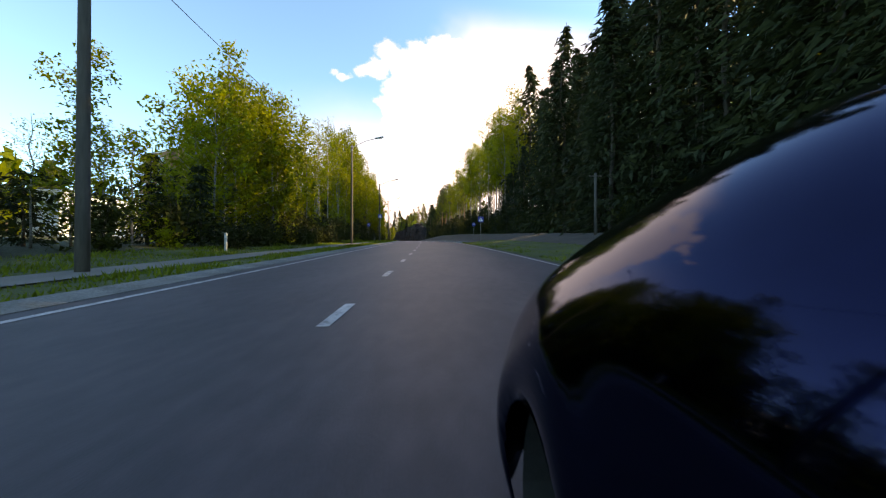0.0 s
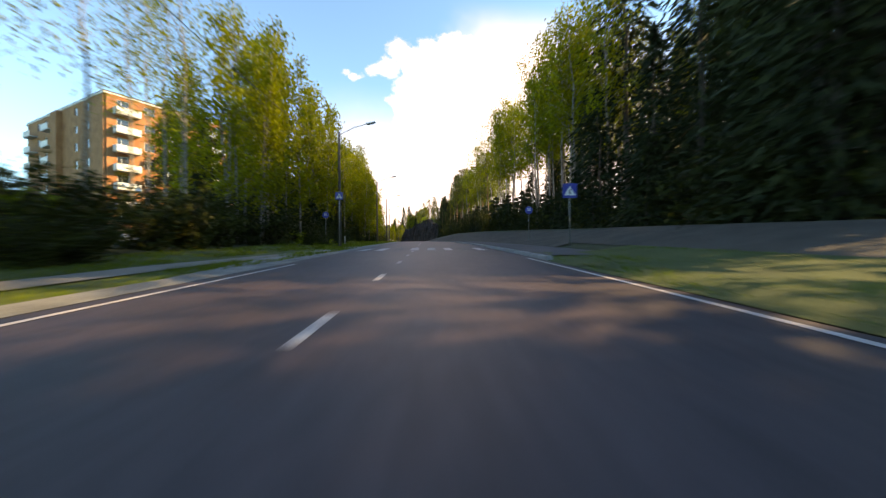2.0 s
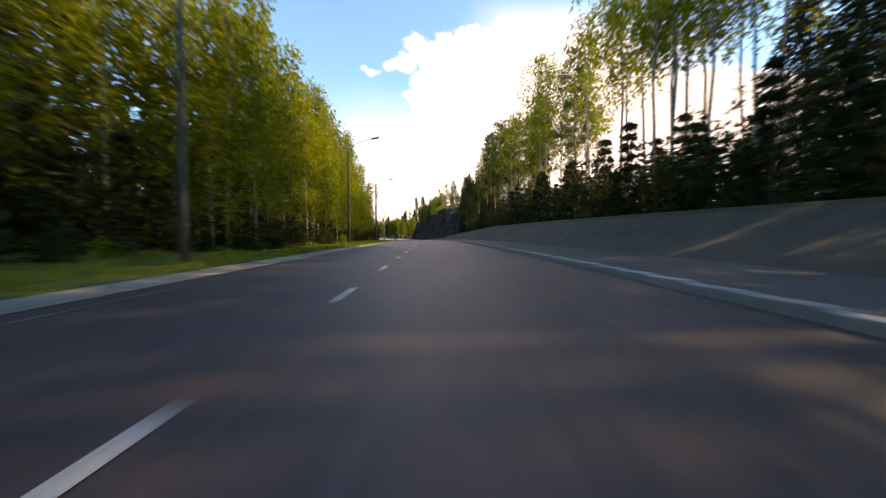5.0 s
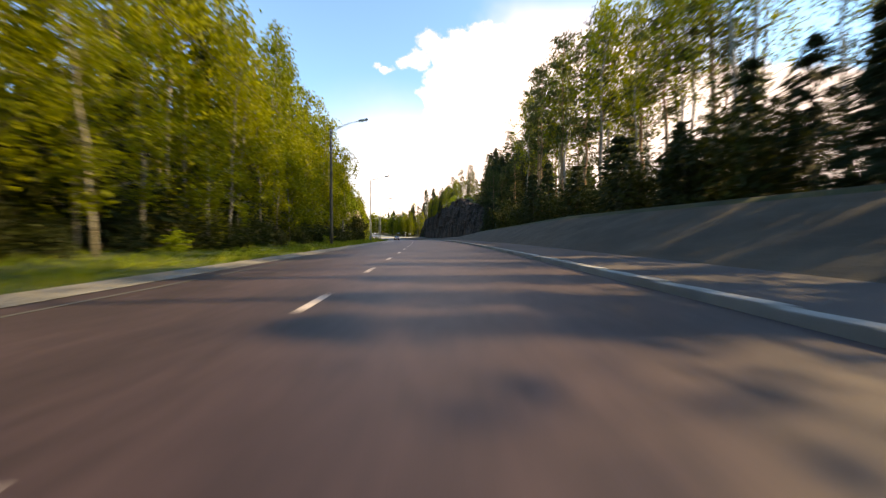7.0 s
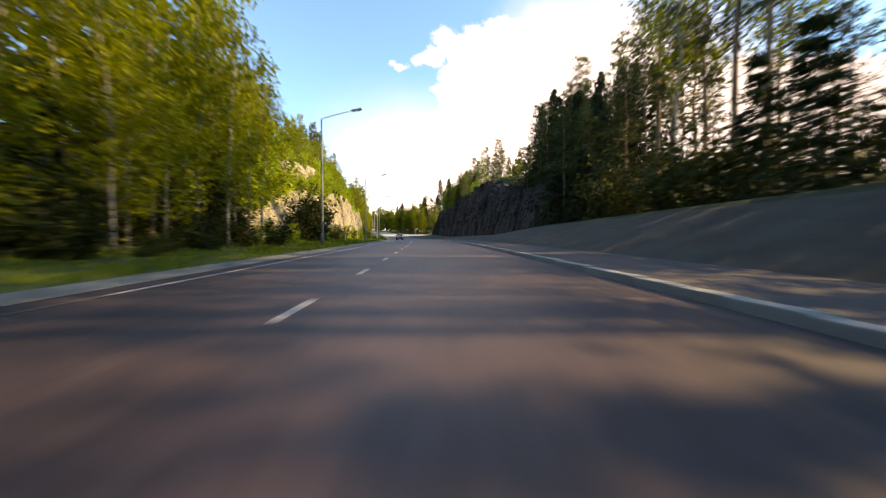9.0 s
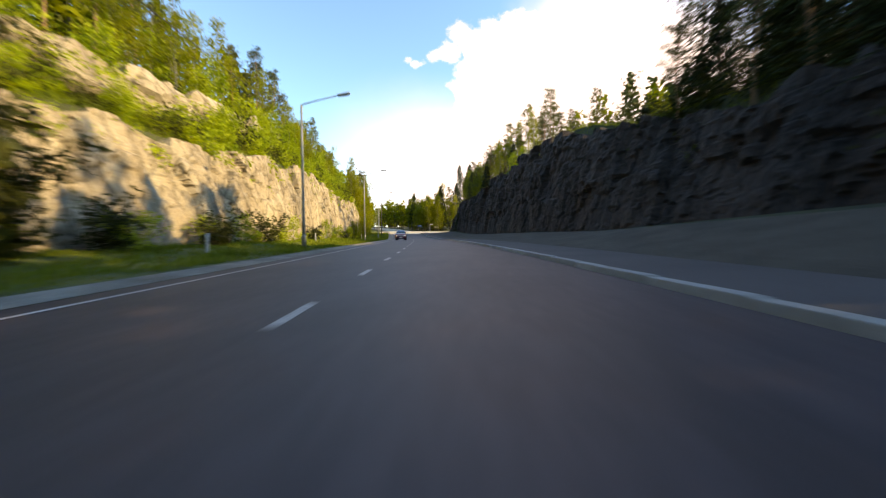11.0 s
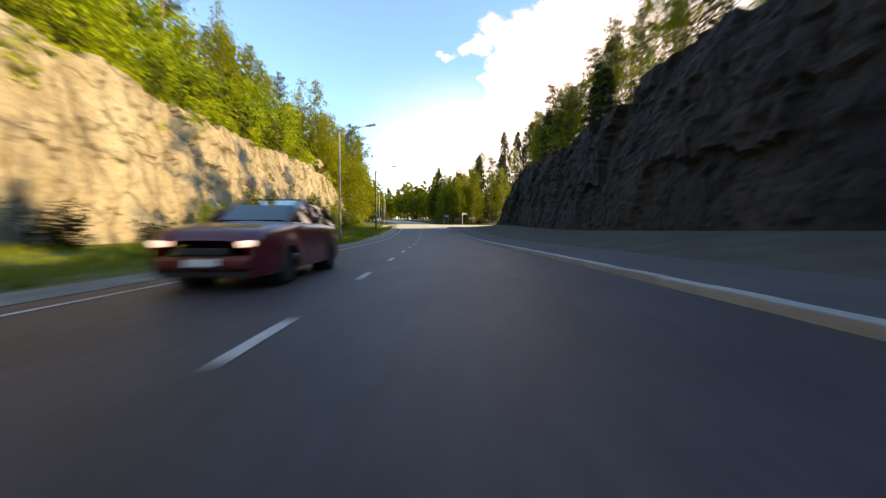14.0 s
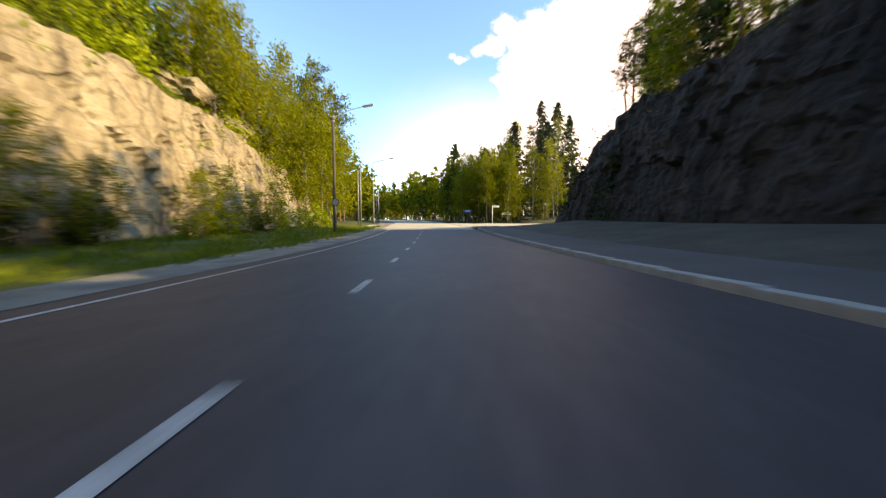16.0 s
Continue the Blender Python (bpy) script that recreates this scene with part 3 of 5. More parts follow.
# the right: grass and path first, then kerb and pavement
tagged(strip("verge_right", list(np.arange(-60, 50, 2.0)), lambda s: [(4.85, -0.01), (5.6, 0.06), (7.6, land(s, 7.6) + 0.1), (9.4, land(s, 9.4) + 0.05)], M["turf"]),
       "low grass strip beside the road", "grass", kind="structure")
tagged(strip("gravel_yard", list(np.arange(-60, 60, 2.0)), lambda s: [(9.3, land(s, 9.3) + 0.04), (11, land(s, 11) + 0.07), (13.4, land(s, 13.4) + 0.06)], M["bank_soil"]),
       "bare gravel ground behind the grass strip", "ground", kind="structure")
tagged(strip("bank_right", list(np.arange(54, 297, 2.0)), lambda s: [(8.0, land(s, 8.0) + 0.05), (9.5, land(s, 9.5) + 0.06), (11, land(s, 11) + 0.06), (12.2, land(s, 12.2) + 0.06), (13.6, land(s, 13.6) + 0.04)],
             M["bank_soil"]), "bare sandy soil bank above the pavement", "ground", kind="structure")
tagged(strip("pavement_right", list(np.arange(46, 300, 2.0)), lambda s: [(road_right(s) + 0.28, 0.1), (6.4, 0.12), (8.2, land(s, 8.2) + 0.06)], M["path_asphalt"]),
       "grey asphalt pavement behind the kerb", "pavement", kind="structure")

# ---- rock cuttings ----


def rock_face(name, s0, s1, table, base_side, sign, mat, label, foot, seed, jag=1.0, relief=1.0):
    """A blasted rock wall: a fine sheet broken into blocks by stepped cells and ledges."""
    step, rows_n = 0.24, 42
    ss = np.arange(s0, s1, step)
    verts, faces = [], []
    for s in ss:
        top = row(table, s) + 0.35
        top += jag * min(1.0, top * 0.3) * (0.55 * noise.noise(Vector((s * 0.22, seed, 1))) + 0.3 * noise.cell(Vector((s * 0.6, seed, 2))) - 0.1) + 0.3 * (jag - 1)
        for j in range(rows_n + 5):
            f = min(1.0, j / rows_n)
            up = foot + (top - foot) * f if top > foot else top
            p = Vector((s, up * 1.25, seed))
            warp = 0.55 * noise.noise(p * 0.35)
            cell = noise.cell(Vector((s * 0.36 + warp + up * 0.1, up * 0.2 + 0.4 * warp, seed)))
            cell2 = noise.cell(Vector((s * 1.05 + up * 0.25 + 0.3 * warp, up * 0.75 + 0.25 * noise.noise(p), seed + 7)))
            cell3 = noise.cell(Vector((s * 2.1 - up * 0.5, up * 1.7, seed + 3)))
            rough = noise.fractal(p * 0.5, 1.0, 2.0, 6)
            out = relief * (0.3 * cell + 0.13 * cell2 + 0.055 * cell3 + 0.17 * rough)
            lean = 1.5 * f ** 1.3
            side = base_side + sign * (lean - out * min(1.0, 0.35 + f))
            if j > rows_n:                    # the lip, folded back over the top
                k = j - rows_n
                side += sign * k * 0.55
                up = top - 0.12 * k + 0.12 * cell2
            verts.append(place(s, side, up))
    n = rows_n + 5
    for i in range(len(ss) - 1):
        for j in range(n - 1):
            a = i * n + j
            q = (a, a + n, a + n + 1, a + 1)
            faces.append(q if sign < 0 else q[::-1])
    return tagged(mesh_object(name, verts, faces, mat), label, "rock face", kind="structure")


rock_face("rock_face_left", 173, 310, LEFT_WALL, -12.3, -1, M["rock"], "sunlit tan blasted granite cutting with cracks and ledges", -0.1, 3.0)
rock_face("rock_face_right", 178.5, 300, RIGHT_WALL, 15.0, 1, M["dark_rock"], "blasted rock cutting beside the road, its shade painted into the rock colour", 0.3, 21.0, 2.0, 1.7)

# upper ledges of bare rock among the shrubs
def boulder(name, m, size, mat, label, seed):
    bm = bmesh.new()
    bmesh.ops.create_icosphere(bm, subdivisions=3, radius=1)
    for v in bm.verts:
        p = v.co * 1.3 + Vector((seed, 0, 0))
        v.co *= 1 + 0.3 * noise.fractal(p, 1.0, 2.0, 4) + 0.22 * noise.cell(p * 1.5)
        v.co = Vector((v.co.x * size[0], v.co.y * size[1], v.co.z * size[2]))
    ob = part(name, bm, mat, None)
    ob.matrix_basis = m
    return tagged(ob, label, "rock")


for i, (s, side, lx, ly, lz) in enumerate(((199, -17.0, 1.3, 4.5, 1.5), (206, -17.4, 1.4, 5.0, 1.6), (214, -17.2, 1.2, 4.2, 1.6), (221, -17.4, 1.3, 4.0, 1.7), (228, -17.8, 1.1, 3.0, 1.2), (283, -15.5, 1.2, 2.6, 0.9), (289, -15.2, 1.1, 2.4, 0.8))):
    boulder("rock_ledge", road_pose(s, side, land(s, side) + 0.5), (lx, ly, lz), M["rock"], "pale bare granite ledge among young birches", 3.1 * i)

# a second step of bare rock above the first
UPPER_WALL = ((195, 7.0), (198, 9.9), (202, 10.8), (207, 11.3), (211, 10.9), (214, 9.0))
rock_face("rock_face_upper", 195, 214, UPPER_WALL, -15.9, -1, M["rock"], "upper ledge of bare tan granite above the cutting", 6.4, 33.0)

# a trodden path from the verge up into the wood
verts, faces = [], []
for i, (s, side) in enumerate(((86.0, -8.4), (87.2, -10.6), (88.6, -13.0), (90.5, -16.0), (93.0, -19.5), (96.5, -24.0))):
    for k in (-0.9, 0.0, 0.9):
        verts.append(place(s + k, side - 0.3 * k, land(s + k, side - 0.3 * k) + 0.1))
    if i:
        faces += [(3 * i - 3 + k, 3 * i - 2 + k, 3 * i + 1 + k, 3 * i + k) for k in (0, 1)]
tagged(mesh_object("forest_path", verts, faces, M["gravel"], smooth=True), "trodden sandy path leading up into the wood", "path", kind="structure")

# ---- kerb ----
kerb = thing("kerb", "row of grey granite kerb stones along the pavement", "kerb", kind="structure")
stone_bm = box_bm(0.24, 0.985, 0.3, (0, 0, 0), 0.02)
stone_mesh = bpy.data.meshes.new("kerb_stone")
stone_bm.to_mesh(stone_mesh)
stone_bm.free()
stone_mesh.materials.append(M["granite"])
for i in range(253):
    s = 45.5 + i
    bend = max(0.0, s - 290) ** 2 * 0.045
    o = new("kerb_stone", stone_mesh)
    o.parent = kerb
    o.matrix_basis = road_pose(s, road_right(s) + 0.15 + bend, -0.02 + 0.006 * math.sin(i * 2.7), -math.degrees(math.atan(max(0.0, s - 290) * 0.09)))

# ---- trees ----


def leaf_arrays(centers, size, rng, aspect=0.6, droop=0.0, along=None):
    """Small pointed leaves, one about each centre."""
    n = len(centers)
    u = rng.normal(size=(n, 3)) if along is None else along + rng.normal(size=(n, 3)) * 0.35
    u[:, 2] -= droop
    u /= np.linalg.norm(u, axis=1)[:, None]
    w = np.cross(u, rng.normal(size=(n, 3)))
    w /= np.linalg.norm(w, axis=1)[:, None] + 1e-9
    k = (size * rng.uniform(0.6, 1.35, n))[:, None]
    v = np.stack([centers - u * k - w * k * aspect, centers - u * k + w * k * aspect, centers + u * k], 1).reshape(-1, 3)
    return v, np.arange(3 * n).reshape(n, 3)


def crown_object(name, v, f, mat, parent):
    me = bpy.data.meshes.new(name)
    me.from_pydata(v.tolist(), [], f.tolist())
    me.materials.append(mat)
    ob = new(name, me)
    ob.parent = parent
    return ob


def bent(p0, p1, sag, rng, n=4):
    p0, p1 = np.array(p0), np.array(p1)
    out = []
    for i in range(n + 1):
        f = i / n
        p = p0 + (p1 - p0) * f
        p[2] += sag * f * (1 - f) * 4
        out.append(p + rng.normal(size=3) * 0.03 * f)
    return out


def make_tree(kind, h, seed, label, leaves, leaf, bark_mat, leaf_mat, reach, base, thick, category="tree", name=None):
    """One tree about the origin: a tapered trunk with limbs, and a crown of loose leaves."""
    rng = np.random.default_rng(seed)
    t = thing(name or kind + "_tree", label, category)
    lean = rng.normal(size=2) * 0.02 * h
    trunk_pts = [np.array((lean[0] * (f ** 1.5) + rng.normal() * 0.012 * h * f, lean[1] * (f ** 1.5) + rng.normal() * 0.012 * h * f, h * f - 0.4 * (f == 0))) for f in np.linspace(0, 1, 9)]
    radii = [thick * (1 - f) ** 0.8 + 0.012 for f in np.linspace(0, 1, 9)]
    radii[0] *= 1.25
    wood = [tube_arrays(trunk_pts, radii, 7)]

    def on_trunk(f):
        x = f * 8
        i = min(7, int(x))
        return trunk_pts[i] + (trunk_pts[i + 1] - trunk_pts[i]) * (x - i)
    centers, along = [], []
    if kind == "birch":
        limbs = 26
        for i in range(limbs):
            f = base + (0.97 - base) * (i / limbs) ** 0.9
            a = i * 2.4 + rng.normal() * 0.4
            k = (f - base) / (1 - base)
            ln = reach * (0.35 + 1.0 * math.sin(math.pi * min(1, 0.25 + k * 0.78)) ** 0.8) * rng.uniform(0.65, 1.2) * (1 - 0.45 * k)
            p0 = on_trunk(f)
            rise = ln * rng.uniform(0.5, 1.2)
            p1 = p0 + np.array((math.cos(a) * ln, math.sin(a) * ln, rise))
            p1[2] = min(p1[2], h * 1.01)
            limb = bent(p0, p1, 0.12 * ln, rng, 3)
            if h > 6:
                wood.append(tube_arrays(limb, [max(0.012, thick * 0.28 * (1 - 0.8 * q)) for q in np.linspace(0, 1, 4)], 3))
            m = max(8, int(leaves / limbs * (0.4 + 0.75 * ln / reach)))
            clumps = 6
            for c in range(clumps):
                q = rng.uniform(0.25, 1.05)
                at = p0 + (p1 - p0) * q + rng.normal(size=3) * 0.28 * ln * np.array((1, 1, 0.7))
                pts = at + rng.normal(size=(m // clumps, 3)) * np.array((0.27, 0.27, 0.42)) * (0.35 + 0.25 * reach)
                pts[:, 2] -= rng.uniform(0, 0.5, len(pts)) * 0.5
                centers.append(pts)
        centers = np.concatenate(centers)
        v, f = leaf_arrays(centers, leaf, rng, 0.62, 0.3)
    elif kind == "spruce":
        tiers = int(h * 1.45)
        per = max(4, int(leaves / tiers / 8))
        for i in range(tiers):
            f = base + (1 - base) * (i / tiers)
            ln0 = reach * (1 - (f - base) / (1 - base)) ** 0.75 + 0.1
            for b in range(8):
                a = b * math.pi / 4 + i * 0.7 + rng.normal() * 0.2
                ln = ln0 * rng.uniform(0.45, 1.25)
                p0 = on_trunk(min(0.995, f))
                out = np.array((math.cos(a), math.sin(a), 0))
                q = np.sqrt(rng.uniform(0.03, 1.0, per))
                pts = p0 + out * (q * ln)[:, None] + rng.normal(size=(per, 3)) * (0.05 + 0.1 * ln * q[:, None])
                pts[:, 2] += -0.32 * ln * q + 0.18 * ln * q ** 3 - rng.uniform(0, 0.25, per)
                centers.append(pts)
                along.append(np.tile(out + np.array((0, 0, -0.45)), (per, 1)))
                if (b + i) % 8 == 0 and ln > 0.8:
                    wood.append(tube_arrays([p0, p0 + out * ln * 0.5 + np.array((0, 0, -0.15 * ln)), p0 + out * ln * 0.95 + np.array((0, 0, -0.2 * ln))], [0.035, 0.022, 0.008], 3))
        v, f = leaf_arrays(np.concatenate(centers), leaf, rng, 0.3, 0.25, np.concatenate(along))
    elif kind == "pine":
        limbs = 30
        for i in range(limbs):
            f = base + (0.98 - base) * (i / limbs)
            a = i * 2.4 + rng.normal() * 0.4
            k = (f - base) / (1 - base)
            ln = reach * (1.05 - 0.75 * k ** 1.5) * rng.uniform(0.5, 1.15)
            p0 = on_trunk(f)
            p1 = p0 + np.array((math.cos(a) * ln, math.sin(a) * ln, ln * rng.uniform(0.0, 0.5)))
            wood.append(tube_arrays(bent(p0, p1, -0.08 * ln, rng, 3), [max(0.012, thick * 0.25 * (1 - 0.8 * q)) for q in np.linspace(0, 1, 4)], 3))
            m, clumps = int(leaves / limbs), 6
            for c in range(clumps):
                q = rng.uniform(0.35, 1.05)
                at = p0 + (p1 - p0) * q + rng.normal(size=3) * 0.13 * ln
                pts = at + rng.normal(size=(m // clumps, 3)) * np.array((0.26, 0.26, 0.13)) * (0.4 + 0.28 * reach)
                centers.append(pts)
        v, f = leaf_arrays(np.concatenate(centers), leaf, rng, 0.28, -0.2)
    else:                                                   # a bush of several stems
        wood = []
        for i in range(7):
            a = i * 0.9 + rng.normal() * 0.3
            tip = np.array((math.cos(a) * reach * rng.uniform(0.3, 0.8), math.sin(a) * reach * rng.uniform(0.3, 0.8), h * rng.uniform(0.65, 1.0)))
            stem = bent((math.cos(a) * 0.08, math.sin(a) * 0.08, -0.25), tip, 0.1 * h, rng, 3)
            wood.append(tube_arrays(stem, [thick, thick * 0.7, thick * 0.45, 0.008], 4))
            for c in range(9):
                q = rng.uniform(0.12, 1.0)
                at = np.array(stem[0]) + (tip - np.array(stem[0])) * q + rng.normal(size=3) * reach * 0.22
                at[2] = max(at[2], 0.15)
                centers.append(at + rng.normal(size=(max(3, leaves // 63), 3)) * np.array((0.3, 0.3, 0.3)) * (0.2 + 0.3 * reach))
        pts = np.concatenate(centers)
        pts[:, 2] = np.abs(pts[:, 2])
        v, f = leaf_arrays(pts, leaf, rng, 0.6, 0.0)
    wv, wf = joined(wood)
    mesh_object("trunk" if kind != "bush" else "stem", wv, wf, bark_mat, t, smooth=True)
    crown_object("crown", v, f, leaf_mat, t)
    return t


BIRCH = "young-leaved birch tree with slender pale trunk"
KINDS = {
    "birch_tall": [make_tree("birch", 17, 11 + i, "tall slender birch with fresh yellow-green leaves", 2450, 0.134, M["birch_bark"], M["birch_leaf"], 1.9, 0.16, 0.085) for i in range(4)],
    "birch_low": [make_tree("birch", 11, 31 + i, "bushy birch with fresh yellow-green leaves at the roadside", 2700, 0.13, M["birch_bark"], M["birch_leaf"], 2.4, 0.05, 0.08) for i in range(3)],
    "birch_lofty": [make_tree("birch", 25, 41 + i, "lofty old birch with a long bare trunk and loose crown", 2700, 0.147, M["birch_bark"], M["birch_leaf"], 2.6, 0.4, 0.13) for i in range(3)],
    "birch_bare": [make_tree("birch", 17, 46 + i, "slender birch with bare trunk and thin see-through crown", 750, 0.1, M["birch_bark"], M["birch_leaf"], 1.9, 0.4, 0.08) for i in range(2)],
    "spruce": [make_tree("spruce", 24, 51 + i, "tall dark spruce with drooping branches", 3000, 0.38, M["spruce_bark"], M["spruce_needle"], 5.0, 0.04, 0.24) for i in range(3)],
    "spruce_low": [make_tree("spruce", 7, 61 + i, "small dark young spruce among the trees", 1350, 0.24, M["spruce_bark"], M["spruce_needle"], 1.8, 0.02, 0.09, "tree", "young_spruce") for i in range(2)],
    "pine": [make_tree("pine", 16, 71 + i, "pine with orange-brown trunk and rounded dark crown", 2400, 0.18, M["pine_bark"], M["pine_needle"], 2.3, 0.42, 0.16) for i in range(3)],
    "sapling": [make_tree("birch", 5, 81 + i, "bright green birch sapling growing on rocky ground", 760, 0.138, M["birch_bark"], M["shrub_leaf"], 1.15, 0.06, 0.035, "sapling", "sapling") for i in range(3)],
    "bush": [make_tree("bush", 2.4, 91 + i, "leafy green bush at the foot of the trees", 620, 0.145, M["spruce_bark"], M["shrub_leaf"], 1.5, 0, 0.03, "bush", "bush") for i in range(3)],
    "dark_bush": [make_tree("bush", 3.2, 96 + i, "dense undergrowth bush below the trees, shade put into its leaf colour", 1000, 0.135, M["spruce_bark"], M["dark_leaf"], 1.8, 0, 0.03, "bush", "bush") for i in range(3)],
}
first_used = set()
thicket = []
deep = []
tree_rng = random.Random(7)
GROUPS = {"birch": "roadside birches", "spruce": "roadside spruces", "pine": "pines", "sapling": "birch saplings", "bush": "bushes", "dark": "undergrowth bushes"}


def plant(kind, s, side, height, up=None, rng=tree_rng):
    """Sets one tree of that kind, scaled to about that height, rooted in the ground."""
    src = rng.choice(KINDS[kind])
    # bushes deep in the wood all take the leaf colour darkened for shade
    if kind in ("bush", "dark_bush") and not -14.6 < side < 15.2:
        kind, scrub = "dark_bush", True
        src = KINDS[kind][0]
    else:
        scrub = False
    full = {"birch_tall": 17, "birch_low": 11, "birch_lofty": 25, "birch_bare": 17, "spruce": 24, "spruce_low": 7, "pine": 16, "sapling": 5, "bush": 2.4, "dark_bush": 3.2}[kind]
    k = height / full
    wide = k ** 0.7 * rng.uniform(0.9, 1.12)
    m = Matrix.Translation(place(s, side, (land(s, side) if up is None else up) - 0.05)) @ Matrix.Rotation(rng.uniform(0, 6.28), 4, "Z") @ Matrix.Diagonal((wide, wide, k, 1))
    if scrub:
        thicket.append(m)
        return None
    if kind.startswith("birch") and abs(side) > 22.5:
        deep.append((src, m))
        return None
    if src not in first_used:
        first_used.add(src)
        src.matrix_basis = m
        tagged(src, group=GROUPS[kind.split("_")[0]])
        return src
    ob = copy_thing(src, Matrix())
    ob.matrix_basis = m
    return ob


def belt(s0, s1, a0, a1, gap, mix, rng=tree_rng, keep=lambda s, a: True):
    """A belt of wood: trees scattered about even stations; mix holds (kind, share, low, high)."""
    s = s0
    while s < s1:
        x, r = s + rng.uniform(-0.45, 0.45) * gap, rng.random()
        side = rng.uniform(a0, a1)
        for kind, share, lo, hi in mix:
            r -= share
            if r <= 0:
                if keep(x, side) and not (86.4 < x < 90 and -14 < side < -9):
                    plant(kind, x, side, rng.uniform(lo, hi))
                break
        s += gap


def sun_gap(s, a):
    """Where the wood on the right opens and lets the sun reach the road."""
    return not 36.0 < s - 0.06 * (a - 17) < 41.5


def behind_gap(s, a):
    """Past the low growth at the start, where the tall birches on the left begin."""
    return s > 19.5 + 1.5 * (-a - 11)


# left: low birches by the footpath, then the tall dense stand
belt(-6, 9, -13.5, -11.2, 2.8, (("birch_low", 0.7, 5.5, 8), ("spruce_low", 0.3, 3, 5)))
belt(9, 18, -14.5, -11.2, 1.9, (("birch_bare", 0.5, 4.6, 5.8), ("birch_low", 0.25, 3.8, 4.8), ("spruce_low", 0.25, 2.5, 4)))
plant("birch_tall", 13.8, -11.6, 7.8)
belt(17, 21, -14, -11, 1.8, (("birch_low", 0.7, 5.0, 6.5), ("spruce_low", 0.3, 3, 5)))
belt(20.5, 35, -13.5, -10.8, 2.6, (("birch_low", 0.65, 9, 11.5), ("birch_tall", 0.25, 11, 13), ("spruce_low", 0.1, 4, 7)), keep=behind_gap)
belt(63.5, 66, -14, -11.5, 2.4, (("birch_tall", 1.0, 14, 17),))
belt(31, 62, -19, -14, 3.6, (("birch_tall", 0.6, 10, 14), ("spruce_low", 0.4, 5, 9)), keep=lambda s, a: not 34 < s < 60)
belt(-6, 64, -20, -15, 2.4, (("dark_bush", 0.5, 2.2, 3.4), ("spruce_low", 0.5, 3, 6)), keep=lambda s, a: not 34 < s < 60)
belt(-4, 60, -14.5, -11.3, 3.0, (("dark_bush", 0.7, 1.8, 3.2), ("bush", 0.3, 1.2, 2.2)))
belt(20, 46, -10.6, -8.8, 1.5, (("dark_bush", 0.85, 1.1, 2.2), ("spruce_low", 0.15, 1.5, 3)))
belt(22, 36, -15, -11.6, 1.9, (("birch_tall", 0.6, 12.5, 14.5), ("birch_low", 0.4, 10, 12.5)), keep=behind_gap)
belt(31, 40, -22, -16.5, 2.0, (("spruce_low", 0.6, 6, 9), ("birch_tall", 0.4, 11, 13)))
belt(34, 41, -15.5, -12.0, 2.2, (("birch_tall", 0.7, 13, 15.5), ("birch_low", 0.3, 9, 12)))
belt(32, 43, -21, -14, 1.7, (("spruce_low", 0.45, 5, 8.5), ("birch_tall", 0.3, 11, 13.5), ("birch_bare", 0.25, 13, 16)))
belt(72, 90, -27, -18.5, 1.4, (("birch_tall", 0.8, 15, 19), ("spruce", 0.2, 12, 16)))
for s, side, tall in ((57.5, -12.4, 16), (60, -13, 17), (62, -12.2, 16), (66, -20.5, 17), (69, -22, 17)):
    plant("birch_tall", s, side, tall)
belt(41, 60, -17, -12.2, 2.6, (("birch_bare", 1.0, 14, 17.5),))
belt(53, 62, -13.6, -12, 4.2, (("birch_bare", 1.0, 15, 18),))
belt(36, 64, -16.5, -13.0, 1.5, (("dark_bush", 1.0, 2.6, 3.8),))
for s, side, tall in ((35, -12.2, 3.0), (38, -11.8, 2.6), (41, -12.3, 3.2), (44, -12.0, 2.8), (47, -12.2, 3.0), (50, -12.0, 2.6), (53, -12.4, 3.1), (56, -12.1, 2.8)):
    plant("dark_bush", s, side, tall)
belt(62, 176, -15.5, -13.0, 1.9, (("dark_bush", 0.6, 2.8, 5.0), ("spruce_low", 0.4, 4, 7.5)))
plant("spruce", 95, -14.2, 16.5)
belt(62, 176, -13.8, -11.6, 2.6, (("birch_tall", 0.88, 16, 20.5), ("spruce_low", 0.12, 5, 10)), keep=lambda s, a: s > 63.5 and not (74 < s < 84 and a > -13.2))
belt(62, 178, -18, -14, 2.8, (("birch_tall", 0.82, 18, 23), ("pine", 0.1, 17, 20), ("spruce", 0.08, 14, 18)), keep=lambda s, a: s > 50 - a)
belt(66, 118, -19, -15, 2.4, (("dark_bush", 0.4, 2.4, 4), ("spruce_low", 0.6, 5, 9)))
belt(62, 176, -13.5, -11.0, 2.2, (("bush", 0.05, 0.8, 1.6), ("dark_bush", 0.95, 1.6, 3.4)))
belt(66, 176, -10.6, -8.6, 1.7, (("dark_bush", 0.8, 0.9, 2.2), ("spruce_low", 0.1, 1.2, 2.5), ("bush", 0.1, 0.6, 1.1)), keep=lambda s, a: not 83 < s < 91 and not 75 < s < 79)
belt(100, 176, -11.5, -9.4, 2.6, (("birch_tall", 0.7, 8, 15), ("birch_low", 0.3, 6, 9)))
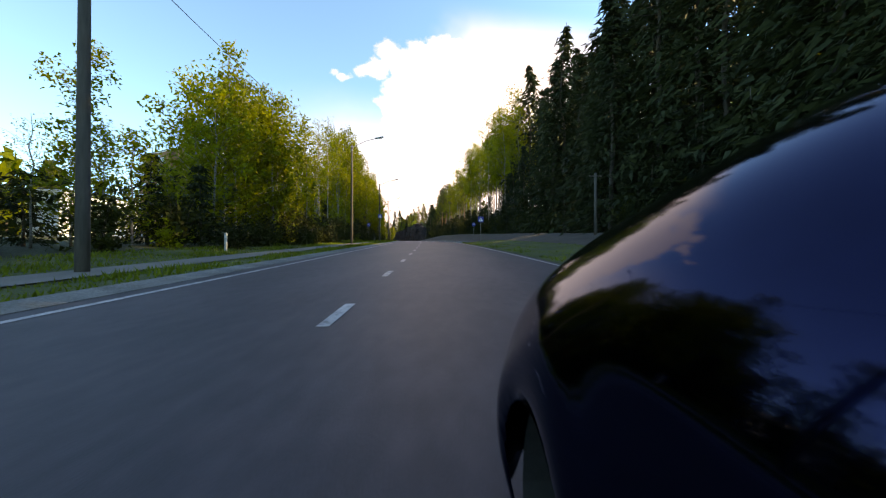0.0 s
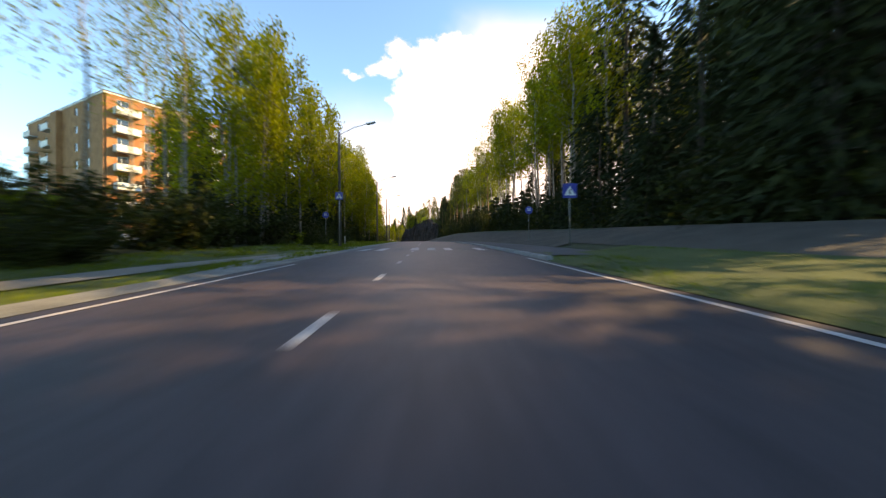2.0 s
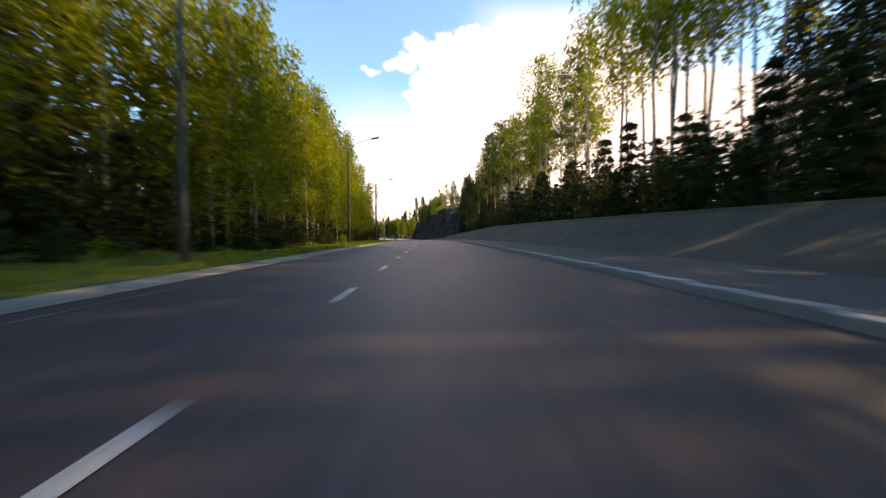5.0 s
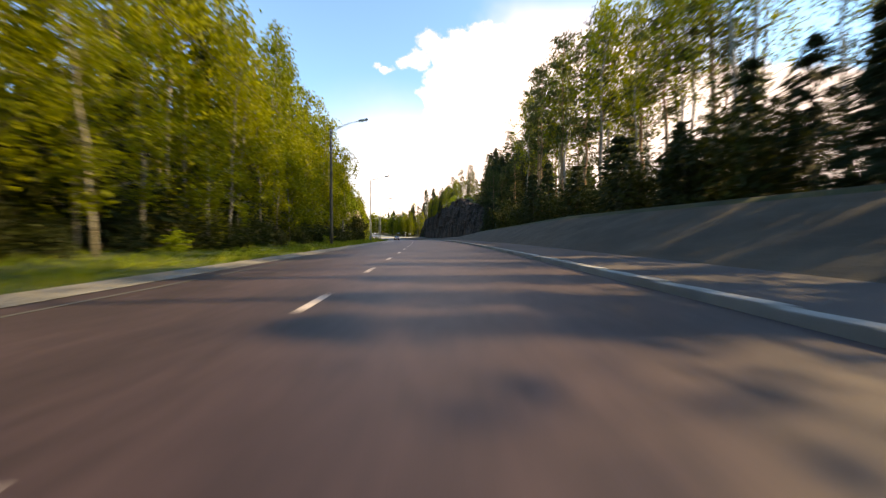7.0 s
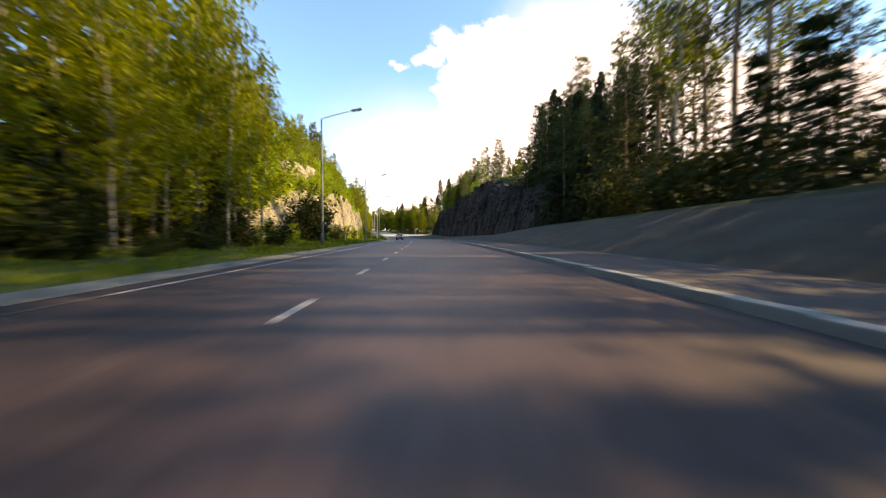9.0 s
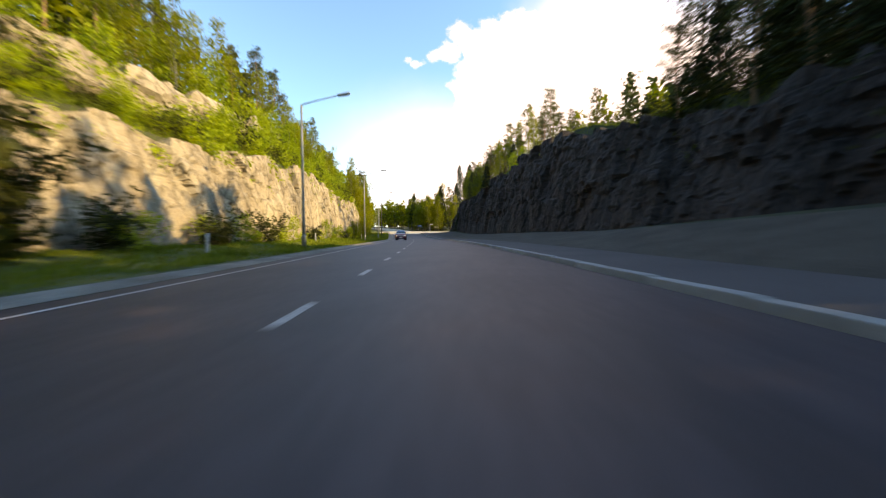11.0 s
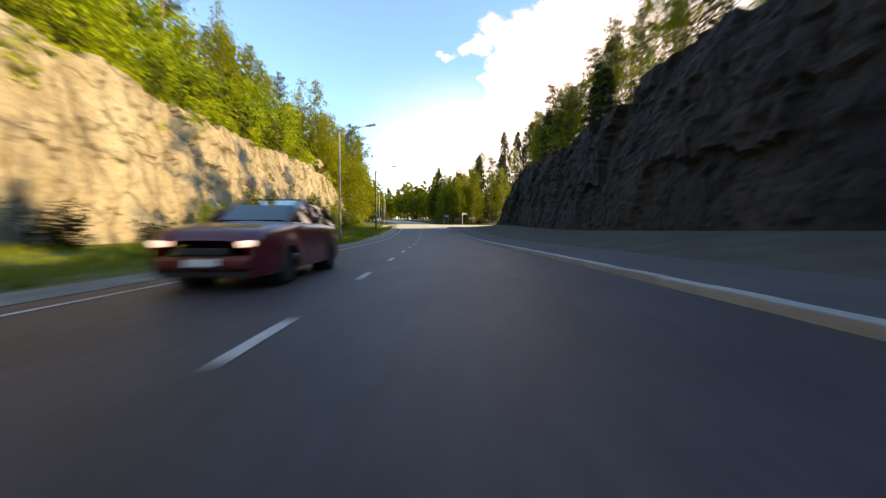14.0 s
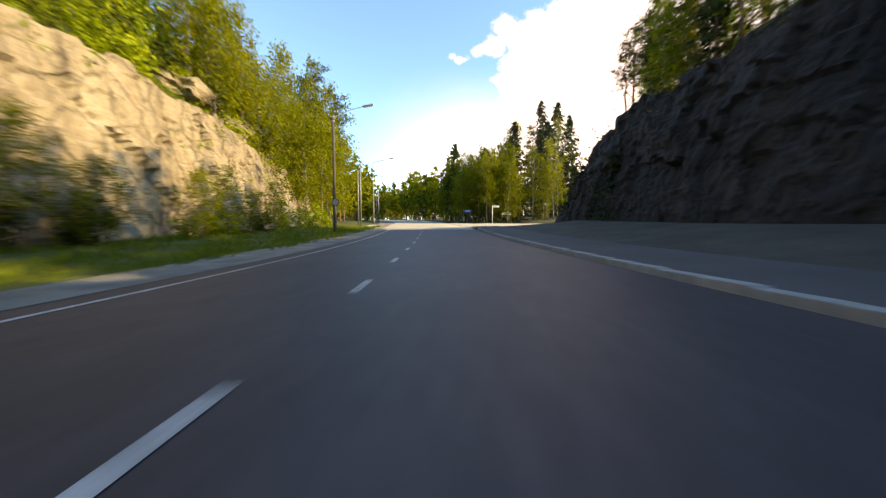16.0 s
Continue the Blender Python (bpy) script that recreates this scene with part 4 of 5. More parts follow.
# right: spruces first, then lofty birches with dark undergrowth, pines towards the cutting
belt(-6, 60, 17, 21, 4.2, (("spruce", 0.95, 20, 27), ("birch_lofty", 0.05, 20, 24)), keep=lambda s, a: sun_gap(s, a) and not 49 < s < 54)
belt(-14, 48, 15.5, 17.5, 3.2, (("spruce", 0.5, 13, 20), ("spruce_low", 0.5, 5, 9)), keep=sun_gap)
belt(-14, 38, 18, 22, 3.4, (("spruce", 1.0, 20, 27),))
belt(-14, 59, 21.5, 27, 3.2, (("spruce", 1.0, 23, 29),), keep=sun_gap)
for kind, s, side, tall in (("spruce", 70, 21.6, 33), ("spruce", 63, 27.6, 33), ("spruce", 61.5, 30, 32), ("birch_lofty", 76.5, 20.6, 31), ("birch_lofty", 84, 18.4, 28.5), ("birch_lofty", 84.5, 16.6, 24),
                            ("birch_lofty", 106.5, 17.7, 27), ("birch_lofty", 108, 19.8, 26), ("spruce", 72.5, 18.6, 15), ("spruce", 57.5, 16.4, 14), 
                            ("spruce", 68, 17.6, 14), ("spruce", 60, 26.5, 29), ("spruce", 64, 29, 30), ("spruce", 67.5, 31, 28),
                            ("birch_lofty", 69.5, 19.0, 25), ("birch_lofty", 73.5, 17.5, 26)):
    plant(kind, s, side, tall)
belt(74, 112, 16.5, 20.5, 2.9, (("birch_lofty", 0.86, 24, 28), ("spruce", 0.14, 8, 12)))
belt(74, 110, 20.5, 26, 2.3, (("birch_lofty", 0.92, 25, 29), ("spruce", 0.08, 14, 18)))
belt(56, 66, 27, 33, 3.0, (("spruce", 1.0, 22, 27),))
belt(66, 106, 26, 33, 2.7, (("birch_lofty", 0.9, 25, 29), ("pine", 0.1, 20, 24)))
belt(78, 102, 34, 42, 2.0, (("spruce", 1.0, 14, 20),))
belt(100, 112, 25, 31, 3.4, (("spruce", 1.0, 18, 23),))
belt(72, 108, 33, 40, 3.0, (("birch_lofty", 0.85, 25, 29), ("spruce", 0.15, 22, 26)))
belt(-4, 190, 15.0, 17.5, 2.7, (("dark_bush", 0.55, 2.4, 4.2), ("spruce_low", 0.45, 4, 8)), keep=sun_gap)
belt(66, 190, 14.6, 17.2, 1.8, (("dark_bush", 0.65, 2.8, 5.0), ("spruce_low", 0.35, 4, 7)))
belt(112, 140, 17.5, 21, 3.3, (("birch_lofty", 0.8, 20, 25), ("pine", 0.2, 17, 21)))
belt(139, 176, 17, 22, 2.2, (("pine", 0.5, 19, 24), ("birch_lofty", 0.5, 19, 25)))
belt(130, 160, 22, 27, 4.6, (("pine", 0.5, 17, 21), ("birch_lofty", 0.5, 19, 24)))
belt(176, 186, 15, 19.5, 1.7, (("pine", 0.8, 10, 13), ("spruce", 0.2, 9, 12)))
belt(150, 180, 22, 28, 2.9, (("pine", 0.55, 16, 21), ("birch_lofty", 0.45, 18, 23)))
belt(112, 182, 29, 36, 2.4, (("spruce", 0.5, 8, 11), ("pine", 0.5, 8, 11)))
belt(180, 206, 22, 28, 5.0, (("pine", 0.6, 14, 19), ("birch_lofty", 0.4, 15, 21)))
belt(177, 198, 17.4, 20, 1.9, (("spruce", 0.5, 9, 12), ("pine", 0.5, 9, 12)))
belt(100, 184, 15.6, 18.2, 1.5, (("dark_bush", 1.0, 2.6, 4.2),))
# on and above the left cutting
belt(282, 301, -15.6, -13.6, 1.5, (("birch_low", 0.6, 7, 11), ("birch_tall", 0.4, 10, 14)))
for s, side, tall in ((184.5, -10.9, 2.6), (186.3, -10.4, 4.6), (187.6, -10.8, 5.2), (188.4, -11.1, 4.6), (190.2, -11.4, 3.8), (194.0, -11.2, 2.2), (201, -11.0, 2.0), (209, -11.2, 2.4)):
    plant("dark_bush", s, side, tall)
for s, side, tall in ((252, -11.1, 2.8), (254.5, -11.3, 3.5), (262, -11.2, 2.6), (266, -11.0, 3.8), (268.5, -11.2, 4.4), (271, -11.0, 3.2), (277, -11.1, 3.6), (280, -11.3, 4.2), (283, -11.2, 3.0), (286, -11.0, 3.8)):
    plant("birch_low", s, side, tall)
belt(195, 214, -15.6, -14.5, 0.7, (("sapling", 0.5, 0.9, 1.8), ("bush", 0.5, 0.7, 1.3)))
belt(180, 306, -15.3, -14.2, 1.0, (("sapling", 0.3, 1.6, 3.2), ("bush", 0.7, 1.3, 2.6)))
belt(180, 304, -17.0, -15.3, 1.2, (("sapling", 0.5, 2.2, 4.5), ("bush", 0.5, 1.8, 3.2)), keep=lambda s, a: not 197 < s < 211)
belt(184, 300, -20, -16.6, 2.0, (("sapling", 0.65, 3, 6), ("birch_low", 0.35, 5, 8)))
belt(178, 300, -25, -20, 2.6, (("pine", 0.45, 9, 13.5), ("birch_tall", 0.55, 9, 13)))
belt(176, 305, -11.9, -11.0, 3.0, (("bush", 0.4, 0.9, 1.8), ("dark_bush", 0.3, 1.0, 2.0), ("sapling", 0.3, 1.6, 2.8)))
# on the right cutting: sparse first, then denser
belt(183, 206, 18.2, 22, 2.6, (("pine", 0.5, 10, 14), ("spruce", 0.5, 9, 14)))
belt(183, 205, 23, 28, 2.8, (("spruce", 0.7, 10, 15), ("pine", 0.3, 10, 14)))
belt(180, 207, 17.2, 20.5, 1.1, (("spruce_low", 0.8, 3, 6.5), ("pine", 0.2, 6, 9)))
belt(182, 210, 17.2, 18.6, 1.8, (("dark_bush", 1.0, 1.8, 3.4),))
belt(180, 298, 16.9, 18.8, 0.9, (("dark_bush", 1.0, 1.2, 2.4),))
plant("pine", 229.5, 18.2, 6.5)
plant("sapling", 226, 17.8, 3.0)
belt(231, 250, 17.6, 21, 2.4, (("sapling", 0.4, 2.5, 4.5), ("pine", 0.25, 4, 6.5), ("birch_tall", 0.35, 5, 7.5)))
belt(231, 288, 17.3, 18.8, 1.6, (("dark_bush", 0.5, 1.0, 2.4), ("sapling", 0.5, 1.5, 3.5)))
belt(246, 285, 17.6, 21, 1.6, (("birch_tall", 0.5, 7, 10), ("pine", 0.35, 7, 10), ("spruce_low", 0.15, 5, 8)))
belt(232, 248, 24, 30, 3.5, (("pine", 0.5, 6, 9), ("birch_tall", 0.5, 6, 10)))
belt(246, 286, 22, 29, 2.8, (("pine", 0.55, 11.5, 14), ("birch_tall", 0.45, 11.5, 14)))
belt(262, 290, 17.4, 20, 1.5, (("birch_tall", 0.45, 7.5, 10), ("pine", 0.35, 7.5, 10.5), ("spruce_low", 0.2, 5, 8)))
belt(272, 291, 17.5, 19.4, 1.1, (("pine", 0.5, 7, 8.8), ("birch_tall", 0.3, 7, 8.6), ("sapling", 0.2, 4, 5.5)))
belt(286, 299, 15.5, 18.0, 2.4, (("dark_bush", 0.6, 2.5, 4.2), ("spruce_low", 0.4, 3, 6)))
# past the junction
belt(299, 322, -14, -11, 3.4, (("birch_low", 1.0, 11, 15),))
belt(299, 330, -17, -11.5, 2.3, (("birch_tall", 0.75, 16, 21), ("pine", 0.25, 19, 22)))
belt(300, 345, -24, -16, 3.6, (("birch_tall", 0.6, 17, 22), ("pine", 0.4, 17, 22)))
belt(314.5, 320, 9.5, 23, 0.4, (("birch_low", 0.75, 9, 13), ("birch_tall", 0.25, 11, 14)))
for kind, s, side, tall in (("spruce", 341.5, 35, 29), ("spruce", 345, 42, 31), ("spruce", 338, 40.3, 25.5), ("spruce", 335, 30, 20), ("pine", 322, 21.5, 17), ("birch_lofty", 326, 19.5, 19), ("birch_lofty", 333, 33, 22)):
    plant(kind, s, side, tall)
belt(319, 334, 6.6, 13, 1.0, (("birch_low", 0.45, 7, 11), ("birch_tall", 0.35, 10, 14), ("spruce", 0.2, 11, 15)))
belt(319, 328, 12, 24, 0.9, (("spruce", 0.35, 14, 18), ("birch_tall", 0.65, 13, 16)))
def woods(name, label, spots, rng):
    """A far wood as one mesh: stems and loose crowns too small to pick apart."""
    vs, fs, wood = [], [], []
    o = 0
    for s, side, h, dark in spots:
        at = np.array(place(s, side, land(s, side)))
        n = 130 if abs(side) < 45 else 64
        if dark:
            q = rng.uniform(0.03, 1, n) ** 0.8
            r = (1 - q) * h * 0.21 * np.sqrt(rng.uniform(0.2, 1, n)) + 0.1
            a = rng.uniform(0, 6.28, n)
            pts = np.stack([np.cos(a) * r, np.sin(a) * r, q * h], 1)
            v, f = leaf_arrays(at + pts, 0.78 if n > 100 else 1.3, rng, 0.4, 0.5)
        else:
            pts = np.clip(rng.normal(size=(n, 3)), -2, 2) * np.array((0.11, 0.11, 0.2)) * h
            pts[:, 2] = np.clip(pts[:, 2] + h * 0.56, 0.05 * h, h)
            pts[:, :2] *= np.sin(np.clip(pts[:, 2] / h, 0.12, 0.97) * math.pi)[:, None] ** 0.5
            v, f = leaf_arrays(at + pts, 0.64 if n > 100 else 1.1, rng, 0.6, 0.2)
        vs.append(v), fs.append(f + o)
        o += len(v)
        wood.append(tube_arrays([at + np.array((0, 0, -0.3)), at + np.array((0.1, 0, h * 0.9))], [0.13, 0.03], 4))
    wv, wf = joined(wood)
    t = thing(name, label, "woods", kind="stuff")
    crown_object("foliage", np.concatenate(vs), np.concatenate(fs), M["pine_needle" if spots[0][3] else "birch_leaf"], t)
    mesh_object("stemwood", wv, wf, M["spruce_bark"], t)
    return t


wood_rng = np.random.default_rng(5)
for dark, label in ((False, "distant mixed wood of leafy birches"), (True, "distant wood of dark spruces")):
    spots = []
    for s0, s1, a0, a1, gap, lo, hi in ((326, 480, 8.0, 10.5, 2.0, 8, 13), (330, 480, -10.5, -8.0, 2.2, 8, 13), (334, 560, -20, -8.2, 3.6, 11, 17), (326, 560, 8.2, 22, 3.4, 10, 15), (380, 560, 22, 60, 5, 12, 16), (345, 560, -60, -20, 5, 13, 17), (560, 640, -40, 40, 2.4, 12, 17),
                                        (180, 340, -70, -32, 4.5, 10, 14), (334, 352, 28, 70, 1.2, 13, 19), (84, 186, -26, -18.5, 2.6, 14, 18), (180, 300, -33, -26, 3.0, 9, 13), (-10, 60, 28, 38, 3.0, 19, 25), (-10, 64, -60, -40, 4.0, 9, 13), (95, 180, -40, -26, 3.2, 13, 17), (-5, 50, 36, 46, 3.6, 18, 24),
                                        (236, 282, 31, 50, 5.0, 6, 9)):
        s = s0
        while s < s1:
            if a0 > 0 and 35 < s < 46:
                s += gap
                continue
            if wood_rng.random() < ((0.14 if s > 310 else 0.26) if dark else 0.7):
                spots.append((s + wood_rng.uniform(-2, 2), wood_rng.uniform(a0, a1), wood_rng.uniform(lo, hi) * (1.08 if dark else 1.0), dark))
            s += gap
    # the forest goes on all round
    for k in range(1100):
        s, side = wood_rng.uniform(-70, 540), (34 + 130 * wood_rng.random() ** 1.5) * (-1 if k % 2 else 1)
        if not (30 < s < 110 and -90 < side < 0) and not (35 < s - 0.06 * side < 44 and 0 < side < 70) and not (296 < s < 316 and side > 0) and not (55 < s < 232 and 0 < side < 100):
            if wood_rng.random() < 0.5:
                spots.append((s, side, wood_rng.uniform(9, 15), dark))
    woods("far_woods", label, spots, wood_rng)
# low green scrub along the top of the cutting, as one
scrub_rng = np.random.default_rng(12)
low = next(o for o in KINDS["bush"][0].children if o.name.startswith("crown")).data
raw = np.array([(*v.co, 1.0) for v in low.vertices])
tops = []
raw = raw.reshape(-1, 3, 4)[::3].reshape(-1, 4)
for s in np.arange(179, 306, 0.27):
    side, k = scrub_rng.uniform(-18.5, -13.9), scrub_rng.uniform(0.55, 1.0)
    m = np.array(Matrix.Translation(place(s, side, land(s, side) - 0.1))) @ np.diag((k, k, k * 0.8, 1))
    tops.append(raw @ m.T)
tops = np.concatenate(tops)[:, :3]
crown_object("scrub", tops, np.arange(len(tops)).reshape(-1, 3), M["shrub_leaf"], None)
tagged(bpy.data.objects["scrub"], "fresh green scrub along the top of the rock", "scrub", kind="stuff")
# the growth deep among the trees, past counting, as one, in the shade-darkened leaf colour
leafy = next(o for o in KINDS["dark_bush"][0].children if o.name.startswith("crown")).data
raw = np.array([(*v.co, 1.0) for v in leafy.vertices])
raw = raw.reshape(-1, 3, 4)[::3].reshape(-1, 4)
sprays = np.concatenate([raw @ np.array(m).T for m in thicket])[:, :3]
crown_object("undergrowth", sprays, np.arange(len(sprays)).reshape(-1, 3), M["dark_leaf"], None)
tagged(bpy.data.objects["undergrowth"], "tangled undergrowth deep among the trees, shade put into its leaf colour", "undergrowth", kind="stuff")
# the birches deep in the wood, behind those at its edge, as one
stand = thing("birch_stand", "birches deep in the wood behind its edge", "woods", kind="stuff")
for piece, mat in (("trunk", "birch_bark"), ("crown", "birch_leaf")):
    lumps = []
    for src, m in deep:
        me = next(o for o in src.children if o.name.startswith(piece)).data
        at = np.array([(*v.co, 1.0) for v in me.vertices]) @ np.array(m).T
        lumps.append((at[:, :3].tolist(), [tuple(p.vertices) for p in me.polygons][::2 if piece == "crown" else 1]))
    v, f = joined(lumps)
    mesh_object("stemwood" if piece == "trunk" else "foliage", v, f, M[mat], stand)
for unused in [o for group in KINDS.values() for o in group if o not in first_used]:
    for o in (*unused.children_recursive, unused):
        bpy.data.objects.remove(o)

# ---- street lamps and their cable ----


def tube(name, points, radii, mat, parent, label="", sides=10):
    v, f = tube_arrays(points, radii, sides)
    return mesh_object(name, v, f, mat, parent, label, smooth=True)


def street_lamp(wooden):
    """Pole with a slanted arm and a flat lamp head, about 11 m high; the arm reaches along +x."""
    e = thing("street_lamp", "grey wooden street lamp pole with a slanted steel arm" if wooden else "tall grey steel street lamp with a slanted arm", "street lamp", "street lamps along the road")
    top = 10.1
    tube("pole", [(0, 0, -0.5), (0, 0, 2), (0, 0, 6), (0, 0, top)], [0.14, 0.13, 0.115, 0.09] if wooden else [0.11, 0.1, 0.08, 0.055], M["pole_wood" if wooden else "pole_steel"], e)
    arm = tube("arm", [(0, 0, top - 0.9 if wooden else top - 0.05), (0.15, 0, top - 0.2 if wooden else top + 0.05), (1.4, 0, top + 0.42), (2.4, 0, top + 0.68)], [0.04, 0.04, 0.035, 0.03], M["pole_steel"], e)
    head = part("lamp_head", box_bm(0.85, 0.28, 0.13, (2.75, 0, top + 0.77), 0.05, (0, -12, 0)), M["lamp_grey"], e)
    part("lens", box_bm(0.55, 0.2, 0.05, (2.8, 0, top + 0.7), 0.015, (0, -12, 0)), M["lamp_glass"], head)
    for z in (top - 0.55, top - 0.2):
        v, f = tube_arrays([(0, 0, z - 0.035), (0, 0, z + 0.035)], [0.125, 0.125] if wooden else [0.085, 0.085], 12)
        mesh_object("clamp", v, f, M["lamp_grey"], e)
    if not wooden:
        v, f = tube_arrays([(0, 0, -0.1), (0, 0, 0.9), (0, 0, 1.0)], [0.15, 0.15, 0.1], 12)
        mesh_object("base_sleeve", v, f, M["pole_steel"], e, smooth=True)
    return e


LAMPS = (8.6, 38.0, 65.4, 94.0, 120.0, 147.0, 177.0, 204.0, 233.0, 261.2, 287.5, 316.0, 345.0, 374.0, 403.0, 432.0)
POLE_SIDE = -6.9
lamp_wood, lamp_steel = street_lamp(True), street_lamp(False)
for i, s in enumerate(LAMPS):
    src, first = (lamp_wood, i == 0) if s < 150 or s == 287.5 else (lamp_steel, s == 177.0)
    m = road_pose(s, POLE_SIDE, land(s, POLE_SIDE), 0) @ Matrix.Diagonal((1, 1, 1.0 if s < 190 else 0.93, 1))
    if first:
        src.matrix_basis = m
    else:
        copy_thing(src, m)
for k, up in enumerate((8.0,)):
    for a, b in zip(LAMPS[:-1], LAMPS[1:]):
        if k and a > 130:
            continue
        pts = [place(a + (b - a) * f, POLE_SIDE + 0.13, up + land(a, -7) - 0.45 * 4 * f * (1 - f)) for f in np.linspace(0, 1, 9)]
        v, f = tube_arrays(pts, [0.012] * 9, 5)
        tagged(mesh_object("overhead_cable", v, f, M["cable"], smooth=True), "black overhead cable sagging between the poles", "cable", "cables between the poles")

# ---- signs and posts ----


def disc_bm(r, thick, at, n=28):
    bm = bmesh.new()
    bmesh.ops.create_cone(bm, cap_ends=True, segments=n, radius1=r, radius2=r, depth=thick, matrix=pose(*at, 90, 0, 0))
    return bm


def sign_post(e, height, r=0.03, mat="pole_steel", x=0.0):
    tube("post", [(x, 0, -0.3), (x, 0, height)], [r, r], M[mat], e, sides=8)


def crossing_sign(m, up, size, label):
    e = thing("crossing_sign", label, "road sign", "crossing signs", m)
    sign_post(e, up + size / 2 + 0.1)
    plate = part("plate", box_bm(size, 0.02, size, (0, -0.05, up), 0.008), M["sign_blue"], e, "blue square plate")
    bm = bmesh.new()
    a = size * 0.4
    for z in (-0.064, -0.0605):
        bm.verts.new((-a, z, up - a * 0.8)), bm.verts.new((a, z, up - a * 0.8)), bm.verts.new((0, z, up + a * 0.85))
    bm.verts.ensure_lookup_table()
    for f in ((0, 1, 2), (5, 4, 3), (0, 3, 4, 1), (1, 4, 5, 2), (2, 5, 3, 0)):
        bm.faces.new([bm.verts[i] for i in f])
    part("triangle", bm, M["sign_white"], plate, "white triangle")
    part("symbol", box_bm(size * 0.09, 0.006, size * 0.34, (0, -0.069, up - size * 0.08), 0), M["sign_dark"], plate, "dark upright bar")
    for z in (up - size * 0.3, up + size * 0.3):
        part("clamp", box_bm(0.1, 0.07, 0.04, (0, -0.015, z), 0), M["sign_back"], e)
    return e


def round_sign(m, up, r, label, face="sign_blue", name="path_sign", ring=None):
    e = thing(name, label, "road sign", "", m)
    sign_post(e, up + r + 0.05)
    plate = part("plate", disc_bm(r, 0.02, (0, -0.05, up)), M[face], e)
    if ring:
        part("inner_disc", disc_bm(r * 0.78, 0.006, (0, -0.064, up)), M[ring], plate)
    else:
        part("symbol", box_bm(r * 0.9, 0.006, r * 0.12, (0, -0.064, up - r * 0.05)), M["sign_white"], plate)
        part("symbol", box_bm(r * 0.16, 0.006, r * 0.5, (-r * 0.25, -0.064, up + r * 0.3)), M["sign_white"], plate)
        part("symbol", box_bm(r * 0.16, 0.006, r * 0.5, (r * 0.25, -0.064, up + r * 0.3)), M["sign_white"], plate)
    part("clamp", box_bm(0.1, 0.07, 0.05, (0, -0.015, up)), M["sign_back"], e)
    return e


def bollard(m, label="pale weathered marker post in the grass", h=0.95):
    e = thing("marker_post", label, "post", "marker posts", m)
    part("post", box_bm(0.11, 0.11, h + 0.3, (0, 0, h / 2 - 0.15), 0.02), M["concrete"], e)
    part("reflector", box_bm(0.06, 0.012, 0.14, (0, -0.06, h * 0.82), 0), M["sign_white"], e)
    return e


crossing_sign(road_pose(53.0, 8.67, land(53, 8.67)), 3.1, 0.8, "blue square crossing sign with a white triangle on a post")
crossing_sign(road_pose(64.6, -6.75, land(64.6, -6.75)), 4.4, 0.64, "small blue crossing sign beside a lamp pole")
round_sign(road_pose(64.0, 9.4, land(64, 9.4)), 2.6, 0.32, "round blue footpath sign on a thin post")
round_sign(road_pose(70.0, -9.3, land(70, -9.3)), 3.0, 0.32, "round blue footpath sign among the birches")
round_sign(road_pose(287.0, -6.7, land(287, -6.7)), 2.5, 0.3, "round dark sign on a grey post by the lamp", "sign_dark", "round_sign", "sign_back")
for s, side in ((18.3, -9.0), (76.7, -8.81), (196.0, -8.6), (216.5, -9.6), (246.0, -8.9)):
    bollard(road_pose(s, side, land(s, side)))
# direction boards at the junction
for s, side, up, w, h, col in ((312.0, 11.2, 2.5, 1.1, 0.26, "sign_white"), (315.5, 14.0, 1.5, 1.5, 0.34, "sign_white"), (318.0, 8.2, 1.9, 1.3, 0.5, "sign_blue"), (316.5, 21.0, 2.6, 0.6, 0.6, "sign_blue")):
    e = thing("direction_sign", "direction board with unreadable lines on striped posts", "road sign", "signs at the junction", road_pose(s, side, land(s, side)))
    for x in ((-w * 0.42, w * 0.42) if h > 0.3 else (-w * 0.35,)):
        sign_post(e, up + h / 2, 0.045, "sign_white" if h < 0.3 else "pole_steel", x)
    board = part("board", box_bm(w, 0.03, h, (0.08, -0.06, up), 0.01), M[col], e)
    for z in ((0.16, -0.16) if h > 0.3 else (0.0,)):
        part("text_bar", box_bm(w * 0.6, 0.006, h * 0.18, (0.08, -0.079, up + z * h), 0), M["sign_dark" if col == "sign_white" else "sign_white"], board, "bar of unreadable writing")
# pale posts beyond the junction on the left
for s, side, h in ((306.0, -7.8, 8.0), (309.0, -8.5, 7.4), (326.0, -6.2, 6.0), (338.0, -6.0, 5.0)):
    e = thing("utility_pole", "pale slender utility pole by the junction", "pole", "poles at the junction", road_pose(s, side, land(s, side)))
    tube("shaft", [(0, 0, -0.3), (0, 0, h)], [0.1, 0.075], M["pole_steel"], e)
    v, f = tube_arrays([(0, 0, h), (0, 0, h + 0.06)], [0.1, 0.03], 10)
    mesh_object("cap", v, f, M["lamp_grey"], e)
# wooden service pole with a box among the spruces
e = thing("service_pole", "short wooden service pole with a crossarm", "pole", "", road_pose(26.0, 12.6, land(26, 12.6)))
tube("shaft", [(0, 0, -0.3), (0, 0, 4.4)], [0.12, 0.09], M["pole_wood"], e)
part("crossarm", box_bm(0.9, 0.1, 0.1, (0, 0, 4.2), 0.01), M["pole_wood"], e)

# ---- apartment houses behind the birches ----


